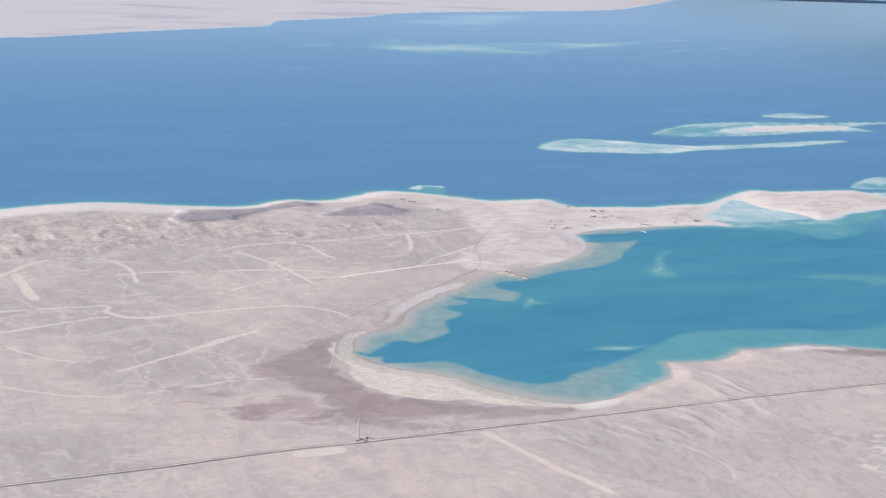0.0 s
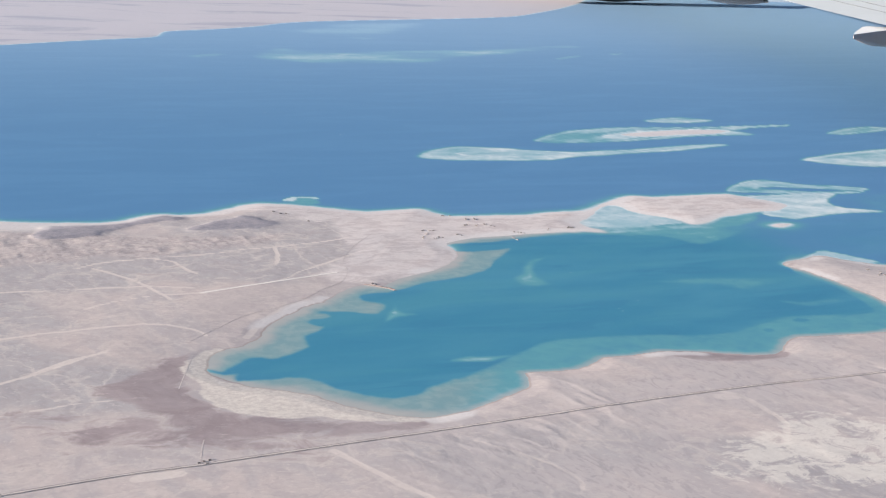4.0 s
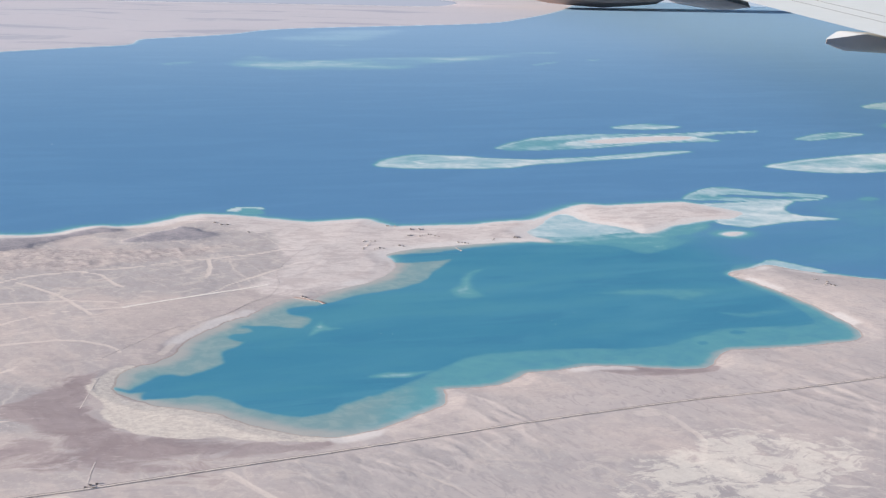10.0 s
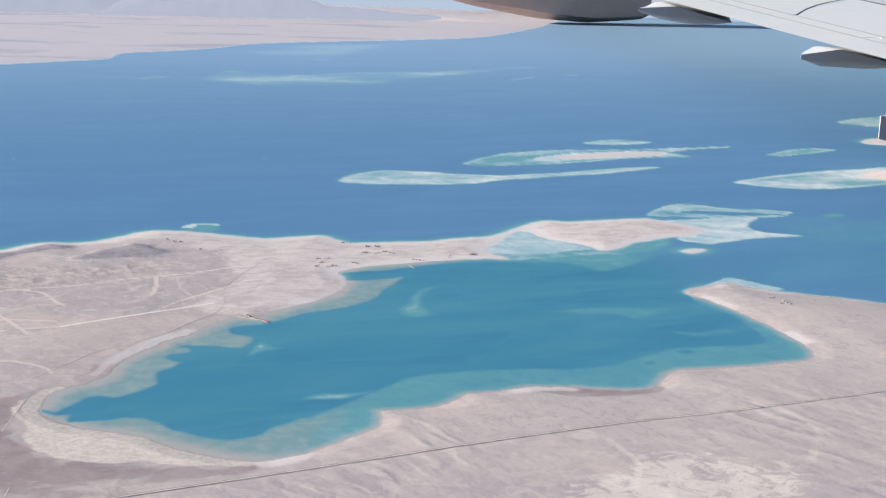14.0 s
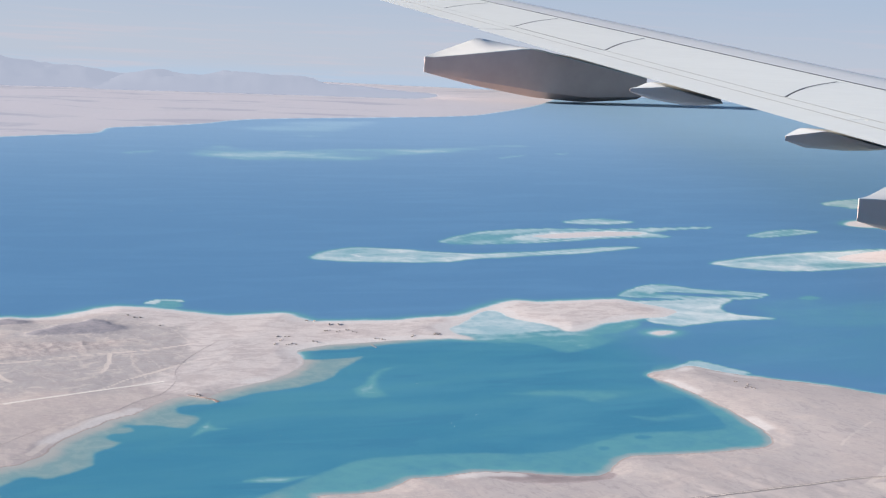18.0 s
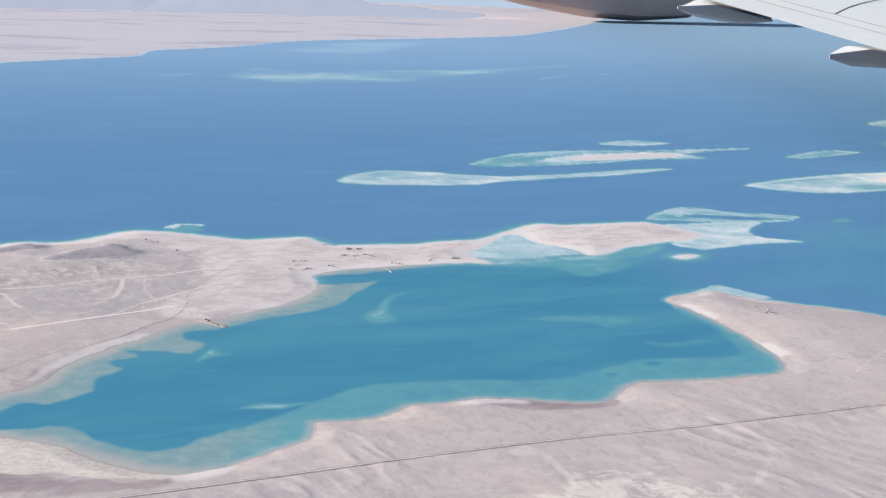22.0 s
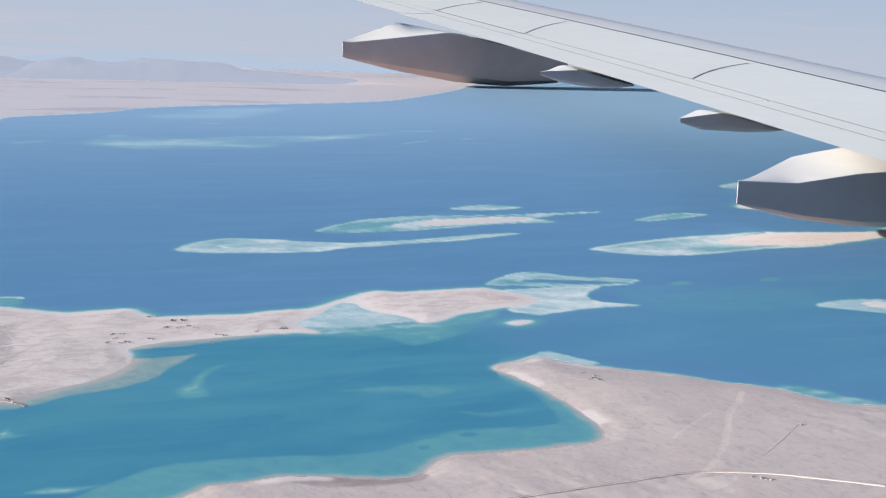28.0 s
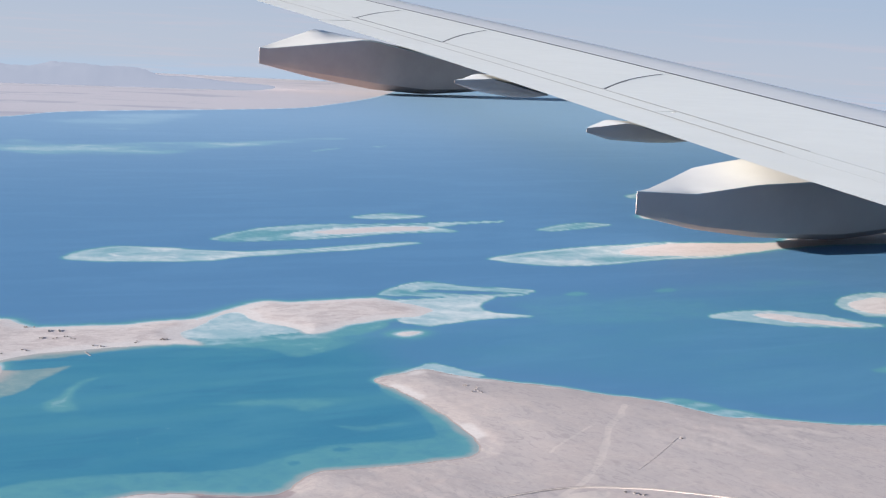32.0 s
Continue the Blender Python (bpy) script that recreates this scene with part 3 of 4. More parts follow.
def inside(x, y, poly, reach):
    """Distance to the outline, positive inside; beyond reach it is -reach."""
    lo, hi = poly.min(0) - reach, poly.max(0) + reach
    out = np.full(x.shape, -float(reach))
    sel = np.nonzero((x > lo[0]) & (x < hi[0]) & (y > lo[1]) & (y < hi[1]))[0]
    if not len(sel):
        return out
    px, py = x[sel], y[sel]
    d2, odd = np.full(px.shape, 1e18), np.zeros(px.shape, bool)
    for (ax, ay), (bx, by) in zip(poly, np.roll(poly, -1, 0)):
        ex, ey = bx - ax, by - ay
        wx, wy = px - ax, py - ay
        k = np.clip((wx * ex + wy * ey) / (ex * ex + ey * ey + 1e-12), 0, 1)
        d2 = np.minimum(d2, (wx - k * ex) ** 2 + (wy - k * ey) ** 2)
        if ay != by:
            odd ^= ((ay > py) != (by > py)) & (px < ax + (py - ay) * ex / ey)
    d = np.sqrt(d2)
    out[sel] = np.where(odd, d, np.maximum(-d, -reach))
    return out


def along(x, y, line, reach):
    """Distance to an open line, reach at most."""
    out = np.full(x.shape, float(reach))
    lo, hi = line.min(0) - reach, line.max(0) + reach
    sel = np.nonzero((x > lo[0]) & (x < hi[0]) & (y > lo[1]) & (y < hi[1]))[0]
    px, py = x[sel], y[sel]
    d2 = np.full(px.shape, float(reach) ** 2)
    for (ax, ay), (bx, by) in zip(line[:-1], line[1:]):
        ex, ey = bx - ax, by - ay
        k = np.clip(((px - ax) * ex + (py - ay) * ey) / (ex * ex + ey * ey + 1e-12), 0, 1)
        d2 = np.minimum(d2, (px - ax - k * ex) ** 2 + (py - ay - k * ey) ** 2)
    out[sel] = np.sqrt(d2)
    return out


def step(v, a, b):
    k = np.clip((v - a) / (b - a), 0, 1)
    return k * k * (3 - 2 * k)


def waves(x, y, size, seed, octaves=4):
    """Smooth value noise on arrays, about -1 to 1."""
    rng = np.random.RandomState(seed)
    tab = rng.rand(256, 256) * 2 - 1
    v, amp, tot = np.zeros(x.shape), 1.0, 0.0
    for o in range(octaves):
        fx, fy = x / size + 37.7 * o, y / size + 11.3 * o
        ix, iy = np.floor(fx).astype(int), np.floor(fy).astype(int)
        tx, ty = fx - ix, fy - iy
        tx, ty = tx * tx * (3 - 2 * tx), ty * ty * (3 - 2 * ty)
        g = lambda i, j: tab[(ix + i) % 256, (iy + j) % 256]
        v += amp * ((g(0, 0) * (1 - tx) + g(1, 0) * tx) * (1 - ty) + (g(0, 1) * (1 - tx) + g(1, 1) * tx) * ty)
        tot, amp, size = tot + amp, amp * 0.5, size * 0.5
    return v / tot


def relief(x, y):
    """Height of the ground and the marks on it, over arrays of places."""
    shore = np.maximum(inside(x, y, mainland, 120), inside(x, y, far_land, 120))
    main = shore.copy()
    isle = np.full(x.shape, -40.0)
    for p in sands:
        isle = np.maximum(isle, inside(x, y, p, 40))
    shore = np.maximum(shore, isle)
    hill = np.maximum(*(inside(x, y, p, 20) for p in hills))
    hill_k = step(hill + 4 * waves(x, y, 12, 4), -5, 5)
    bad_k = step(inside(x, y, badland, 30) + 8 * waves(x, y, 30, 6), -10, 12)
    wash = np.zeros(x.shape)
    wide = 1 + 0.8 * waves(x, y, 18, 15)
    for line, w in washes:
        wash = np.maximum(wash, np.exp(-(along(x, y, line, w * 4) / (w * wide * 1.2 + 0.05)) ** 2))
    for p in patches:
        wash = np.maximum(wash, step(inside(x, y, p, 10), -1.0, 0.6))
    rough_k = step(main, 4, 40)
    slope = 4 + 1.6e-5 * ((x - 86) ** 2 + y ** 2)
    z = 0.4 * np.clip(shore / slope, -1, 1)
    ridge = 1 - np.abs(waves(x + 0.3 * y, y, 26, 7))
    z = z + rough_k * (0.4 + 0.4 * waves(x, y, 150, 5) + 0.16 * (ridge ** 2) * step(waves(x, y, 150, 9), -0.2, 0.5))
    z = z + hill_k * (0.15 + 0.5 * (1 - np.abs(waves(x, y, 22, 8)))) * step(main, 0, 10)
    z = z + bad_k * 0.42 * (1 - np.abs(waves(x, y, 16, 17, 5))) ** 2 * step(main, 0, 12) - 0.03 * wash * rough_k
    drain = np.maximum(step(y, 450, 400) * step(x, 150, 230), step(x, 420, 470) * step(y, 575, 550)) * step(main, 3, 14) * (1 - step(inside(x, y, whites, 40), -25, 5))
    drift = x + 14 * waves(x, y, 70, 51) + 0.35 * y
    rib = (1 - np.abs(waves(drift, y * 0.34, 10, 52, 5))) * step(waves(x, y, 80, 53), -0.55, 0.15)
    z = z + 0.16 * drain * (rib ** 3)
    marks = {
        "rib": drain * rib, "drain": drain, "even": step(x, 455, 540) * step(y, 575, 550),
        # far: weight of the painted haze, rising with distance
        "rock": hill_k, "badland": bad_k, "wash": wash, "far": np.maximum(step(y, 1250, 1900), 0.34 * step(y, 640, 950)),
        "sabkha": np.maximum.reduce([step(inside(x, y, p, 20), -a, c) for p, a, c in ((sabkha, 10, 8), (sabkha_south, 3, 2))] + [0.5 * step(inside(x, y, sabkha_road, 20), -9, 9)]),
        "salt": step(inside(x, y, salt, 20), -5, 2),
        "pale": np.maximum(np.maximum(*(step(inside(x, y, p, 30), -12, 10) for p in pale_sand)), step(isle, -3, 1)),
        "whites": step(inside(x, y, whites, 40), -28, 12),
        "beach": np.maximum(step(shore, 4, 1) * (0.3 + 0.3 * step(y, 540, 600)), step(shore, 11, 3) * step(waves(x, y, 30, 12), 0.0, 0.45)) * step(shore, 0.2, 1.2) + 0.55 * step(isle, -2, 1) + 0.8 * step(shore + 4 * waves(x, y, 20, 13), 15, 3) * step(y, 575, 630) + 0.8 * step(shore + 6 * waves(x, y, 30, 18), 34, 14) * step(y, 640, 680) * step(x, 190, 120),
        "wet": step(shore, 1.4, 0.3) * step(y, 560, 520),
        "gravel": step(waves(x + y * 0.4, y, 90, 14) + 0.45 * step(x, 320, 200) * step(y, 480, 540) + 0.25 * step(y, 400, 330) * step(x, 180, 240), 0.0, 0.45) * step(shore, 8, 30),
    }
    return z, shore, marks


def sea(x, y, shore):
    d = -shore
    near = 0.92 * np.exp(-np.maximum(d, 0) / (2.2 + 2.4 * step(y, 570, 640))) * (1 - 0.6 * step(inside(x, y, BAY, 60), -6, 4) * step(y, 620, 590))
    in_deep = inside(x, y, deep, 60) + 0.8 * waves(x, y, 9, 41) + 0.5 * waves(x, y, 3, 42)
    bay = step(inside(x, y, BAY, 90) + 12 * waves(x, y, 40, 43), -65, 25)
    bay = np.maximum(bay, 0.32 * step(inside(x, y, SOUND, 90) + 15 * waves(x * 0.5, y, 50, 45), -45, 40))
    shelf = step(in_deep, 1.2, -2.2) * bay
    n = waves(x, y, 14, 31)
    west = step(x - 0.25 * y, 190, 110)
    shoal = np.maximum(near, shelf * (0.25 + 0.09 * n + 0.10 * west + 0.16 * step(d, 9, 0.5) + 0.05 * step(-in_deep, 0, 6)))
    for p, s, e in shoals:
        q = inside(x, y, p, e * 3)
        at = np.nonzero(q > -e * 2)[0]
        q, u, v = q[at], x[at], y[at]
        f = q + e * 0.3 * waves(u * 0.5, v, e * 2.2, 33) + e * 0.12 * waves(u, v, e * 1.1, 34, 2)
        if s >= 0.8:     # coral rim with a slightly deeper top
            k = step(f, -e * 0.4, e * 0.25) * s
            if e >= 7:
                k = k * (1 - 0.42 * step(q, e * 0.2, e * 0.8) * step(waves(u * 0.5, v, e * 2.4, 35), -0.45, 0.35))
                k = np.maximum(k, 0.92 * np.exp(-((f - 0.1 * e) / (0.16 * e + 2.6 * step(v, 600, 900))) ** 2) * step(waves(u, v, 60, 37), -0.3, 0.3))
        elif e >= 14:    # faint streaky banks
            k = step(f, -e * 0.4, e * 0.9) * s * (0.35 + 0.65 * step(waves(u * 0.35, v, e * 1.2, 36), -0.3, 0.35))
        else:
            k = step(f, -e * 0.35, e * 0.8) * s * (0.78 + 0.4 * waves(u * 0.3 + 0.2 * v, v, e * 1.1, 38))
        shoal[at] = np.maximum(shoal[at], np.clip(k * (0.9 + 0.2 * n[at]), 0, 1))
    for p in sands:
        q = inside(x, y, p, 40)
        shoal = np.maximum(shoal, 0.9 * np.exp(-np.maximum(-q, 0) / 5))
    for p in weeds:
        shoal = shoal * (1 - 0.9 * step(inside(x, y, p, 6) + waves(x, y, 3, 44), -0.8, 0.8))
    flat = step(x - 0.72 * (y - 400), 258, 205)
    turbid = shelf * flat * (0.55 + 0.45 * step(-in_deep, 0, 7) + 0.15 * n)
    wade = shelf * np.maximum(0.85 * flat * step(d + 3 * n, 11, 0.5), 0.7 * step(d + 1.5 * n, 6, 0.3))
    return shoal, bay, turbid, wade


SOUND = curve([(480, 640), (600, 615), (700, 660), (900, 640), (930, 500), (760, 400), (640, 400), (560, 500), (490, 560)], True, 3)
BAY = curve(bay_north + bay_west + bay_south + [(490, 590), (470, 640)], True, 3)


# ---- ground and sea: one sheet each, out to the horizon ----
def sheet(centre, fine=0.056, rows=500):
    """A round net about the middle of the flight, close-meshed where the windows look."""
    az = np.radians(np.concatenate([np.arange(-14, 61, fine), np.arange(61.5, 345.9, 2.5)]))
    dep = np.concatenate([np.linspace(26.0, 1.86, rows), [1.82, 1.79]])
    r = np.concatenate([[0.05, 60, 160, 240], 150 / np.tan(np.radians(dep))])
    x = centre[0] + np.outer(r, np.sin(az)).ravel()
    y = centre[1] + np.outer(r, np.cos(az)).ravel()
    return x, y, len(r), len(az)


def sheet_mesh(name, x, y, z, nr, na, keep, marks, material):
    i, j = np.meshgrid(np.arange(nr - 1), np.arange(na), indexing="ij")
    k = (j + 1) % na
    quads = np.stack([i * na + j, i * na + k, (i + 1) * na + k, (i + 1) * na + j], -1).reshape(-1, 4)[:, ::-1]
    quads = quads[keep[quads].any(1)]
    used = np.unique(quads)
    back = np.full(len(x), -1)
    back[used] = np.arange(len(used))
    quads = back[quads]
    me = bpy.data.meshes.new(name)
    me.vertices.add(len(used))
    me.vertices.foreach_set("co", np.stack([x, y, z], 1)[used].astype(np.float32).ravel())
    me.loops.add(quads.size)
    me.loops.foreach_set("vertex_index", quads.astype(np.int32).ravel())
    me.polygons.add(len(quads))
    me.polygons.foreach_set("loop_start", np.arange(0, quads.size, 4, dtype=np.int32))
    me.polygons.foreach_set("use_smooth", np.ones(len(quads), bool))
    for key, v in marks.items():
        me.attributes.new(key, "FLOAT", "POINT").data.foreach_set("value", v[used].astype(np.float32))
    me.update()
    me.validate()
    me.materials.append(material)
    return new(name, me)


gx, gy, NR, NA = sheet((86.0, 0.0))
gz, gshore, gmarks = relief(gx, gy)
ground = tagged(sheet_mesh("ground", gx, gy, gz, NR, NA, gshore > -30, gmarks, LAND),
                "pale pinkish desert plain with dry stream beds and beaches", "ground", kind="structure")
shoal, bay, turbid, wade = sea(gx, gy, gshore)
water = tagged(sheet_mesh("water", gx, gy, np.zeros(len(gx)), NR, NA, gshore < 1.0, {"shoal": shoal, "bay": bay, "turbid": turbid, "wade": wade, "sea_haze": step(gy, 700, 2600)}, WATER),
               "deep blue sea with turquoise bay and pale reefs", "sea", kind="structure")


# ---- helpers for things ----
def part(name, bm, material, parent=None, label=""):
    me = bpy.data.meshes.new(name)
    bm.to_mesh(me)
    bm.free()
    me.materials.append(material)
    ob = new(name, me)
    if parent:
        ob.parent = parent
    return tagged(ob, label) if label else ob


def ground_z(x, y):
    return relief(np.array([x], float), np.array([y], float))[0][0]


def ribbon(name, points, width, material, label, lift=0.05, n=14, shift=0.0, parent=None):
    """A road or track that follows the ground."""
    c = curve(points, False, n)
    d = np.gradient(c, axis=0)
    d /= np.linalg.norm(d, axis=1)[:, None] + 1e-9
    side = np.stack([-d[:, 1], d[:, 0]], 1)
    c = c + side * shift
    zz = relief(c[:, 0], c[:, 1])[0] + lift
    bm = bmesh.new()
    prev = None
    for p, s, h in zip(c, side, zz):
        a, b = p + s * width / 2, p - s * width / 2
        ring = [bm.verts.new((a[0], a[1], h - 0.3)), bm.verts.new((a[0], a[1], h)), bm.verts.new((b[0], b[1], h)), bm.verts.new((b[0], b[1], h - 0.5))]
        if prev:
            for k in range(3):
                bm.faces.new((prev[k], prev[k + 1], ring[k + 1], ring[k]))
        prev = ring
    ob = part(name, bm, material, parent)
    return ob if parent else tagged(ob, label, "road", kind="structure")


road_line = [(15.7, 360.1), (24.2, 360.5), (46.3, 361.6), (66.5, 362.7), (86.1, 364.8), (106.5, 366.5), (125.6, 366.6), (143.9, 367.5), (168.5, 368.5), (190.4, 369.5), (269.4, 372.6), (308.1, 373.3), (342.2, 373.1), (377, 370.8), (411.6, 370.6), (435, 370.6), (454.6, 370.6), (467.8, 368), (485.9, 358.7), (497.9, 348.6), (514.7, 332.6)]
ribbon("road_shoulder", road_line, 1.6, DIRT_PALE, "pale graded strip under the desert highway", 0.15, n=30)
ribbon("road", road_line, 0.23, ASPHALT, "dark asphalt carriageway of the desert highway", 0.2, n=30, shift=0.5)
ribbon("road", road_line, 0.19, ASPHALT, "dark asphalt carriageway of the desert highway", 0.2, n=30, shift=-0.6)
ribbon("airstrip", [(180.1, 555.8), (250.5, 575.9)], 1.7, GRAVEL, "straight pale graded dirt airstrip", 0.05, n=50)
ribbon("dirt_track", [(157.3, 488.8), (173.5, 504.2), (189.1, 518.1), (215.7, 532.5), (233.2, 549.1), (246.1, 559.3), (256.4, 577.7), (259.6, 591.6), (269.8, 611.3), (282.3, 629.3), (298.5, 649.1)], 0.24, DIRT, "worn dirt track along the shore", 0.03, n=20)
ribbon("dirt_track", [(126.1, 365.5), (130.4, 379), (133.1, 386)], 0.4, DIRT, "dark dirt track from the highway", 0.03)
ribbon("causeway", [(138.6, 435.4), (144.7, 450.5), (151.9, 467.8)], 0.32, DIRT_PALE, "pale causeway along the salt flat", 0.02)
ribbon("dirt_track", [(498.1, 377), (520.5, 390.5), (540.1, 403.8)], 0.4, DIRT, "straight dirt track to a small site", 0.05)


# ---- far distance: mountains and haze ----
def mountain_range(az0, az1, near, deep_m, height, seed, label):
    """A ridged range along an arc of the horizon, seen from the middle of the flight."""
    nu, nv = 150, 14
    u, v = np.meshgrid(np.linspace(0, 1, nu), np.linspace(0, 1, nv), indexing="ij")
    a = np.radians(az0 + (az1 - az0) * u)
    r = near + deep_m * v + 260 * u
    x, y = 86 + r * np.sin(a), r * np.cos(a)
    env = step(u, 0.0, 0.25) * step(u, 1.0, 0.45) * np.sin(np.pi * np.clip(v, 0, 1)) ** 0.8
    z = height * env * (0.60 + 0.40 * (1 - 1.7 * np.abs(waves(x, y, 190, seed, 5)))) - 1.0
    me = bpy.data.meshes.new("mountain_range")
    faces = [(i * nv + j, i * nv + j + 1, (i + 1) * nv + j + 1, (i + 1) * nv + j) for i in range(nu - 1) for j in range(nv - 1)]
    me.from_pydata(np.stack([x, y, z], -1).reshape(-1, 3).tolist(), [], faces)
    me.materials.append(HAZED_ROCK)
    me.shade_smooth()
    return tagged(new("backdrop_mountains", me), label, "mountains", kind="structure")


mountain_range(-6, 19, 3350, 700, 85, 71, "jagged mountains beyond the far shore, glowing in bluish grey haze colour")
mountain_range(11, 27, 3450, 600, 52, 72, "low mountain ridge beyond the far shore, glowing in bluish grey haze colour")


def haze_material():
    n = Nodes("horizon_haze", 1.0, 0.0)
    g = n.t.nodes.new("ShaderNodeNewGeometry")
    sep = n.t.nodes.new("ShaderNodeSeparateXYZ")
    n.t.links.new(g.outputs["Position"], sep.inputs[0])
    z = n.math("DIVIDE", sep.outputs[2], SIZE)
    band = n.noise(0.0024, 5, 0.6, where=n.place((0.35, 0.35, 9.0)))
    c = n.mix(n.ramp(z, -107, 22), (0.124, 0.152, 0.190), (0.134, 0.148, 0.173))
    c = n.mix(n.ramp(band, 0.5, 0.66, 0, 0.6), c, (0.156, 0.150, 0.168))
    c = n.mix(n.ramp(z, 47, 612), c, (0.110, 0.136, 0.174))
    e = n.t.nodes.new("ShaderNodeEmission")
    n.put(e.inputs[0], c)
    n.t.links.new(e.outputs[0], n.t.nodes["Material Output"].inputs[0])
    return n.m


def backdrop():
    """Glowing ring coloured as hazy air, closing the view above the horizon all round."""
    k = 180
    me = bpy.data.meshes.new("backdrop")
    ring = [(86 + 8200 * math.sin(2 * math.pi * i / k), 8200 * math.cos(2 * math.pi * i / k)) for i in range(k)]
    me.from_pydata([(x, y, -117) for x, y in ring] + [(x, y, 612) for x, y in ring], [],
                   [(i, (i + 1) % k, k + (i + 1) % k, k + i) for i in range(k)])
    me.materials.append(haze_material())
    return tagged(new("backdrop", me), "glowing backdrop painted as pale blue grey haze above the horizon", "sky", kind="structure")


backdrop()


# ---- buildings, quay, boats ----
def box(bm, x0, x1, y0, y1, z0, z1):
    v = [bm.verts.new((x, y, z)) for z in (z0, z1) for x, y in ((x0, y0), (x1, y0), (x1, y1), (x0, y1))]
    for f in ((3, 2, 1, 0), (4, 5, 6, 7), (0, 1, 5, 4), (1, 2, 6, 5), (2, 3, 7, 6), (3, 0, 4, 7)):
        bm.faces.new([v[i] for i in f])


def building(x, y, w, d, h, turn, wall, label, group):
    """Flat-roofed block: walls with a parapet, a sunken roof, a door and a row of windows."""
    house = tagged(new("building"), label, "building", group)
    house.matrix_world = pose(x, y, ground_z(x, y) - 0.1, 0, 0, turn)
    bm = bmesh.new()
    t = min(0.05, w * 0.1)
    for a in ((-w / 2, w / 2, -d / 2, -d / 2 + t), (-w / 2, w / 2, d / 2 - t, d / 2),
              (-w / 2, -w / 2 + t, -d / 2 + t, d / 2 - t), (w / 2 - t, w / 2, -d / 2 + t, d / 2 - t)):
        box(bm, *a, 0, h + 0.1)
    part("wall", bm, wall, house)
    bm = bmesh.new()
    box(bm, -w / 2 + t, w / 2 - t, -d / 2 + t, d / 2 - t, h - 0.04, h + 0.02)
    part("roof", bm, ROOF, house, "dark flat roof")
    k = max(1, int(w / 0.5))
    for i in range(k):
        cx = -w / 2 + (i + 0.5) * w / k
        bm = bmesh.new()
        box(bm, cx - 0.08, cx + 0.08, -d / 2 - 0.02, -d / 2 + 0.005, h * 0.45, h * 0.8)
        part("window", bm, SEAM, house)
    bm = bmesh.new()
    box(bm, -0.06 - w / 5, 0.06 - w / 5, -d / 2 - 0.02, -d / 2 + 0.005, 0.1, h * 0.42)
    part("door", bm, CONCRETE, house)
    return house


rng = random.Random(4)
village = [(357.4, 686.7), (361.4, 685.6), (365.3, 673.2), (370.2, 671.8), (356.6, 657), (368.2, 656.7), (361.9, 653.9), (370.4, 653), (330.1, 634.1), (342.6, 637.4), (327.3, 649.2), (331.8, 649.3), (326.1, 640.9), (321, 634), (326.5, 632.3), (376, 636.3), (378.9, 634), (396.8, 636.2), (410.7, 638.2), (412.2, 637.8)]
sizes = {0: (1.9, 1.2, 0.4), 1: (0.8, 0.9, 0.45), 2: (0.7, 3.8, 0.36), 3: (0.9, 4.0, 0.36)}
for i, (x, y) in enumerate(village):
    w, d, h = sizes.get(i, (rng.uniform(0.6, 1.4), rng.uniform(0.6, 1.7), rng.uniform(0.2, 0.36)))
    dark = i in (0, 2, 3, 5, 8, 9, 17, 18, 19)
    building(x, y, w, d, h, -18 + rng.uniform(-6, 6), CONCRETE if dark else PLASTER,
             "dark grey flat-roofed block on the sandy isthmus" if dark else "pale plastered flat-roofed house on the sandy isthmus", "village buildings")
    if i > 3:
        building(x + rng.uniform(1.2, 2.2), y + rng.uniform(-2.5, 2.5), rng.uniform(0.5, 1.0), rng.uniform(0.5, 1.2), 0.25, -18 + rng.uniform(-9, 9),
                 PLASTER, "pale plastered flat-roofed house on the sandy isthmus", "village buildings")
for x, y in [(270.1, 711.4), (273.1, 710.6), (268.4, 718.3), (277.6, 687.4)]:
    building(x, y, 1.0, 1.2, 0.35, 10, CONCRETE, "small dark hut near the outer beach", "beach huts")
for i, (x, y) in enumerate([(505.1, 507.2), (501.6, 495.6), (504.6, 497.7), (504.9, 495.5), (505.2, 493.2), (507.4, 501)]):
    building(x, y, 1.8 if i == 0 else 0.7, 0.8, 0.32, -30 + 12 * i, CONCRETE, "small grey flat-roofed building on the spit", "spit buildings")
for i, (x, y) in enumerate([(476.7, 358.4), (479.1, 356.1), (479.8, 354.5), (480.9, 353.4)]):
    building(x, y, 0.9, 0.7, 0.32, 20, PLASTER if i % 2 else CONCRETE, "small roadside building beside the highway", "roadside buildings")
for i, (x, y) in enumerate([(126.4, 367.8), (128.1, 368.8), (128.5, 366.7), (130, 369.2)]):
    building(x, y, 0.8, 0.6, 0.3, -10, CONCRETE, "small grey building at the track junction", "junction buildings")
for i, (x, y) in enumerate([(258.5, 553.2), (259.2, 550.9), (260.4, 546.3), (261.6, 543.9), (262.5, 541.6), (262.9, 538.4)]):
    building(x, y, 1.0, 0.8, 0.35, 25, CONCRETE, "dark shed on the fishing quay", "quay sheds")
x, y = [(541.1, 402.3), (541.9, 399.5)][0]
building(x, y, 0.9, 0.9, 0.4, 0, CONCRETE, "small grey site building at the end of a track", "")


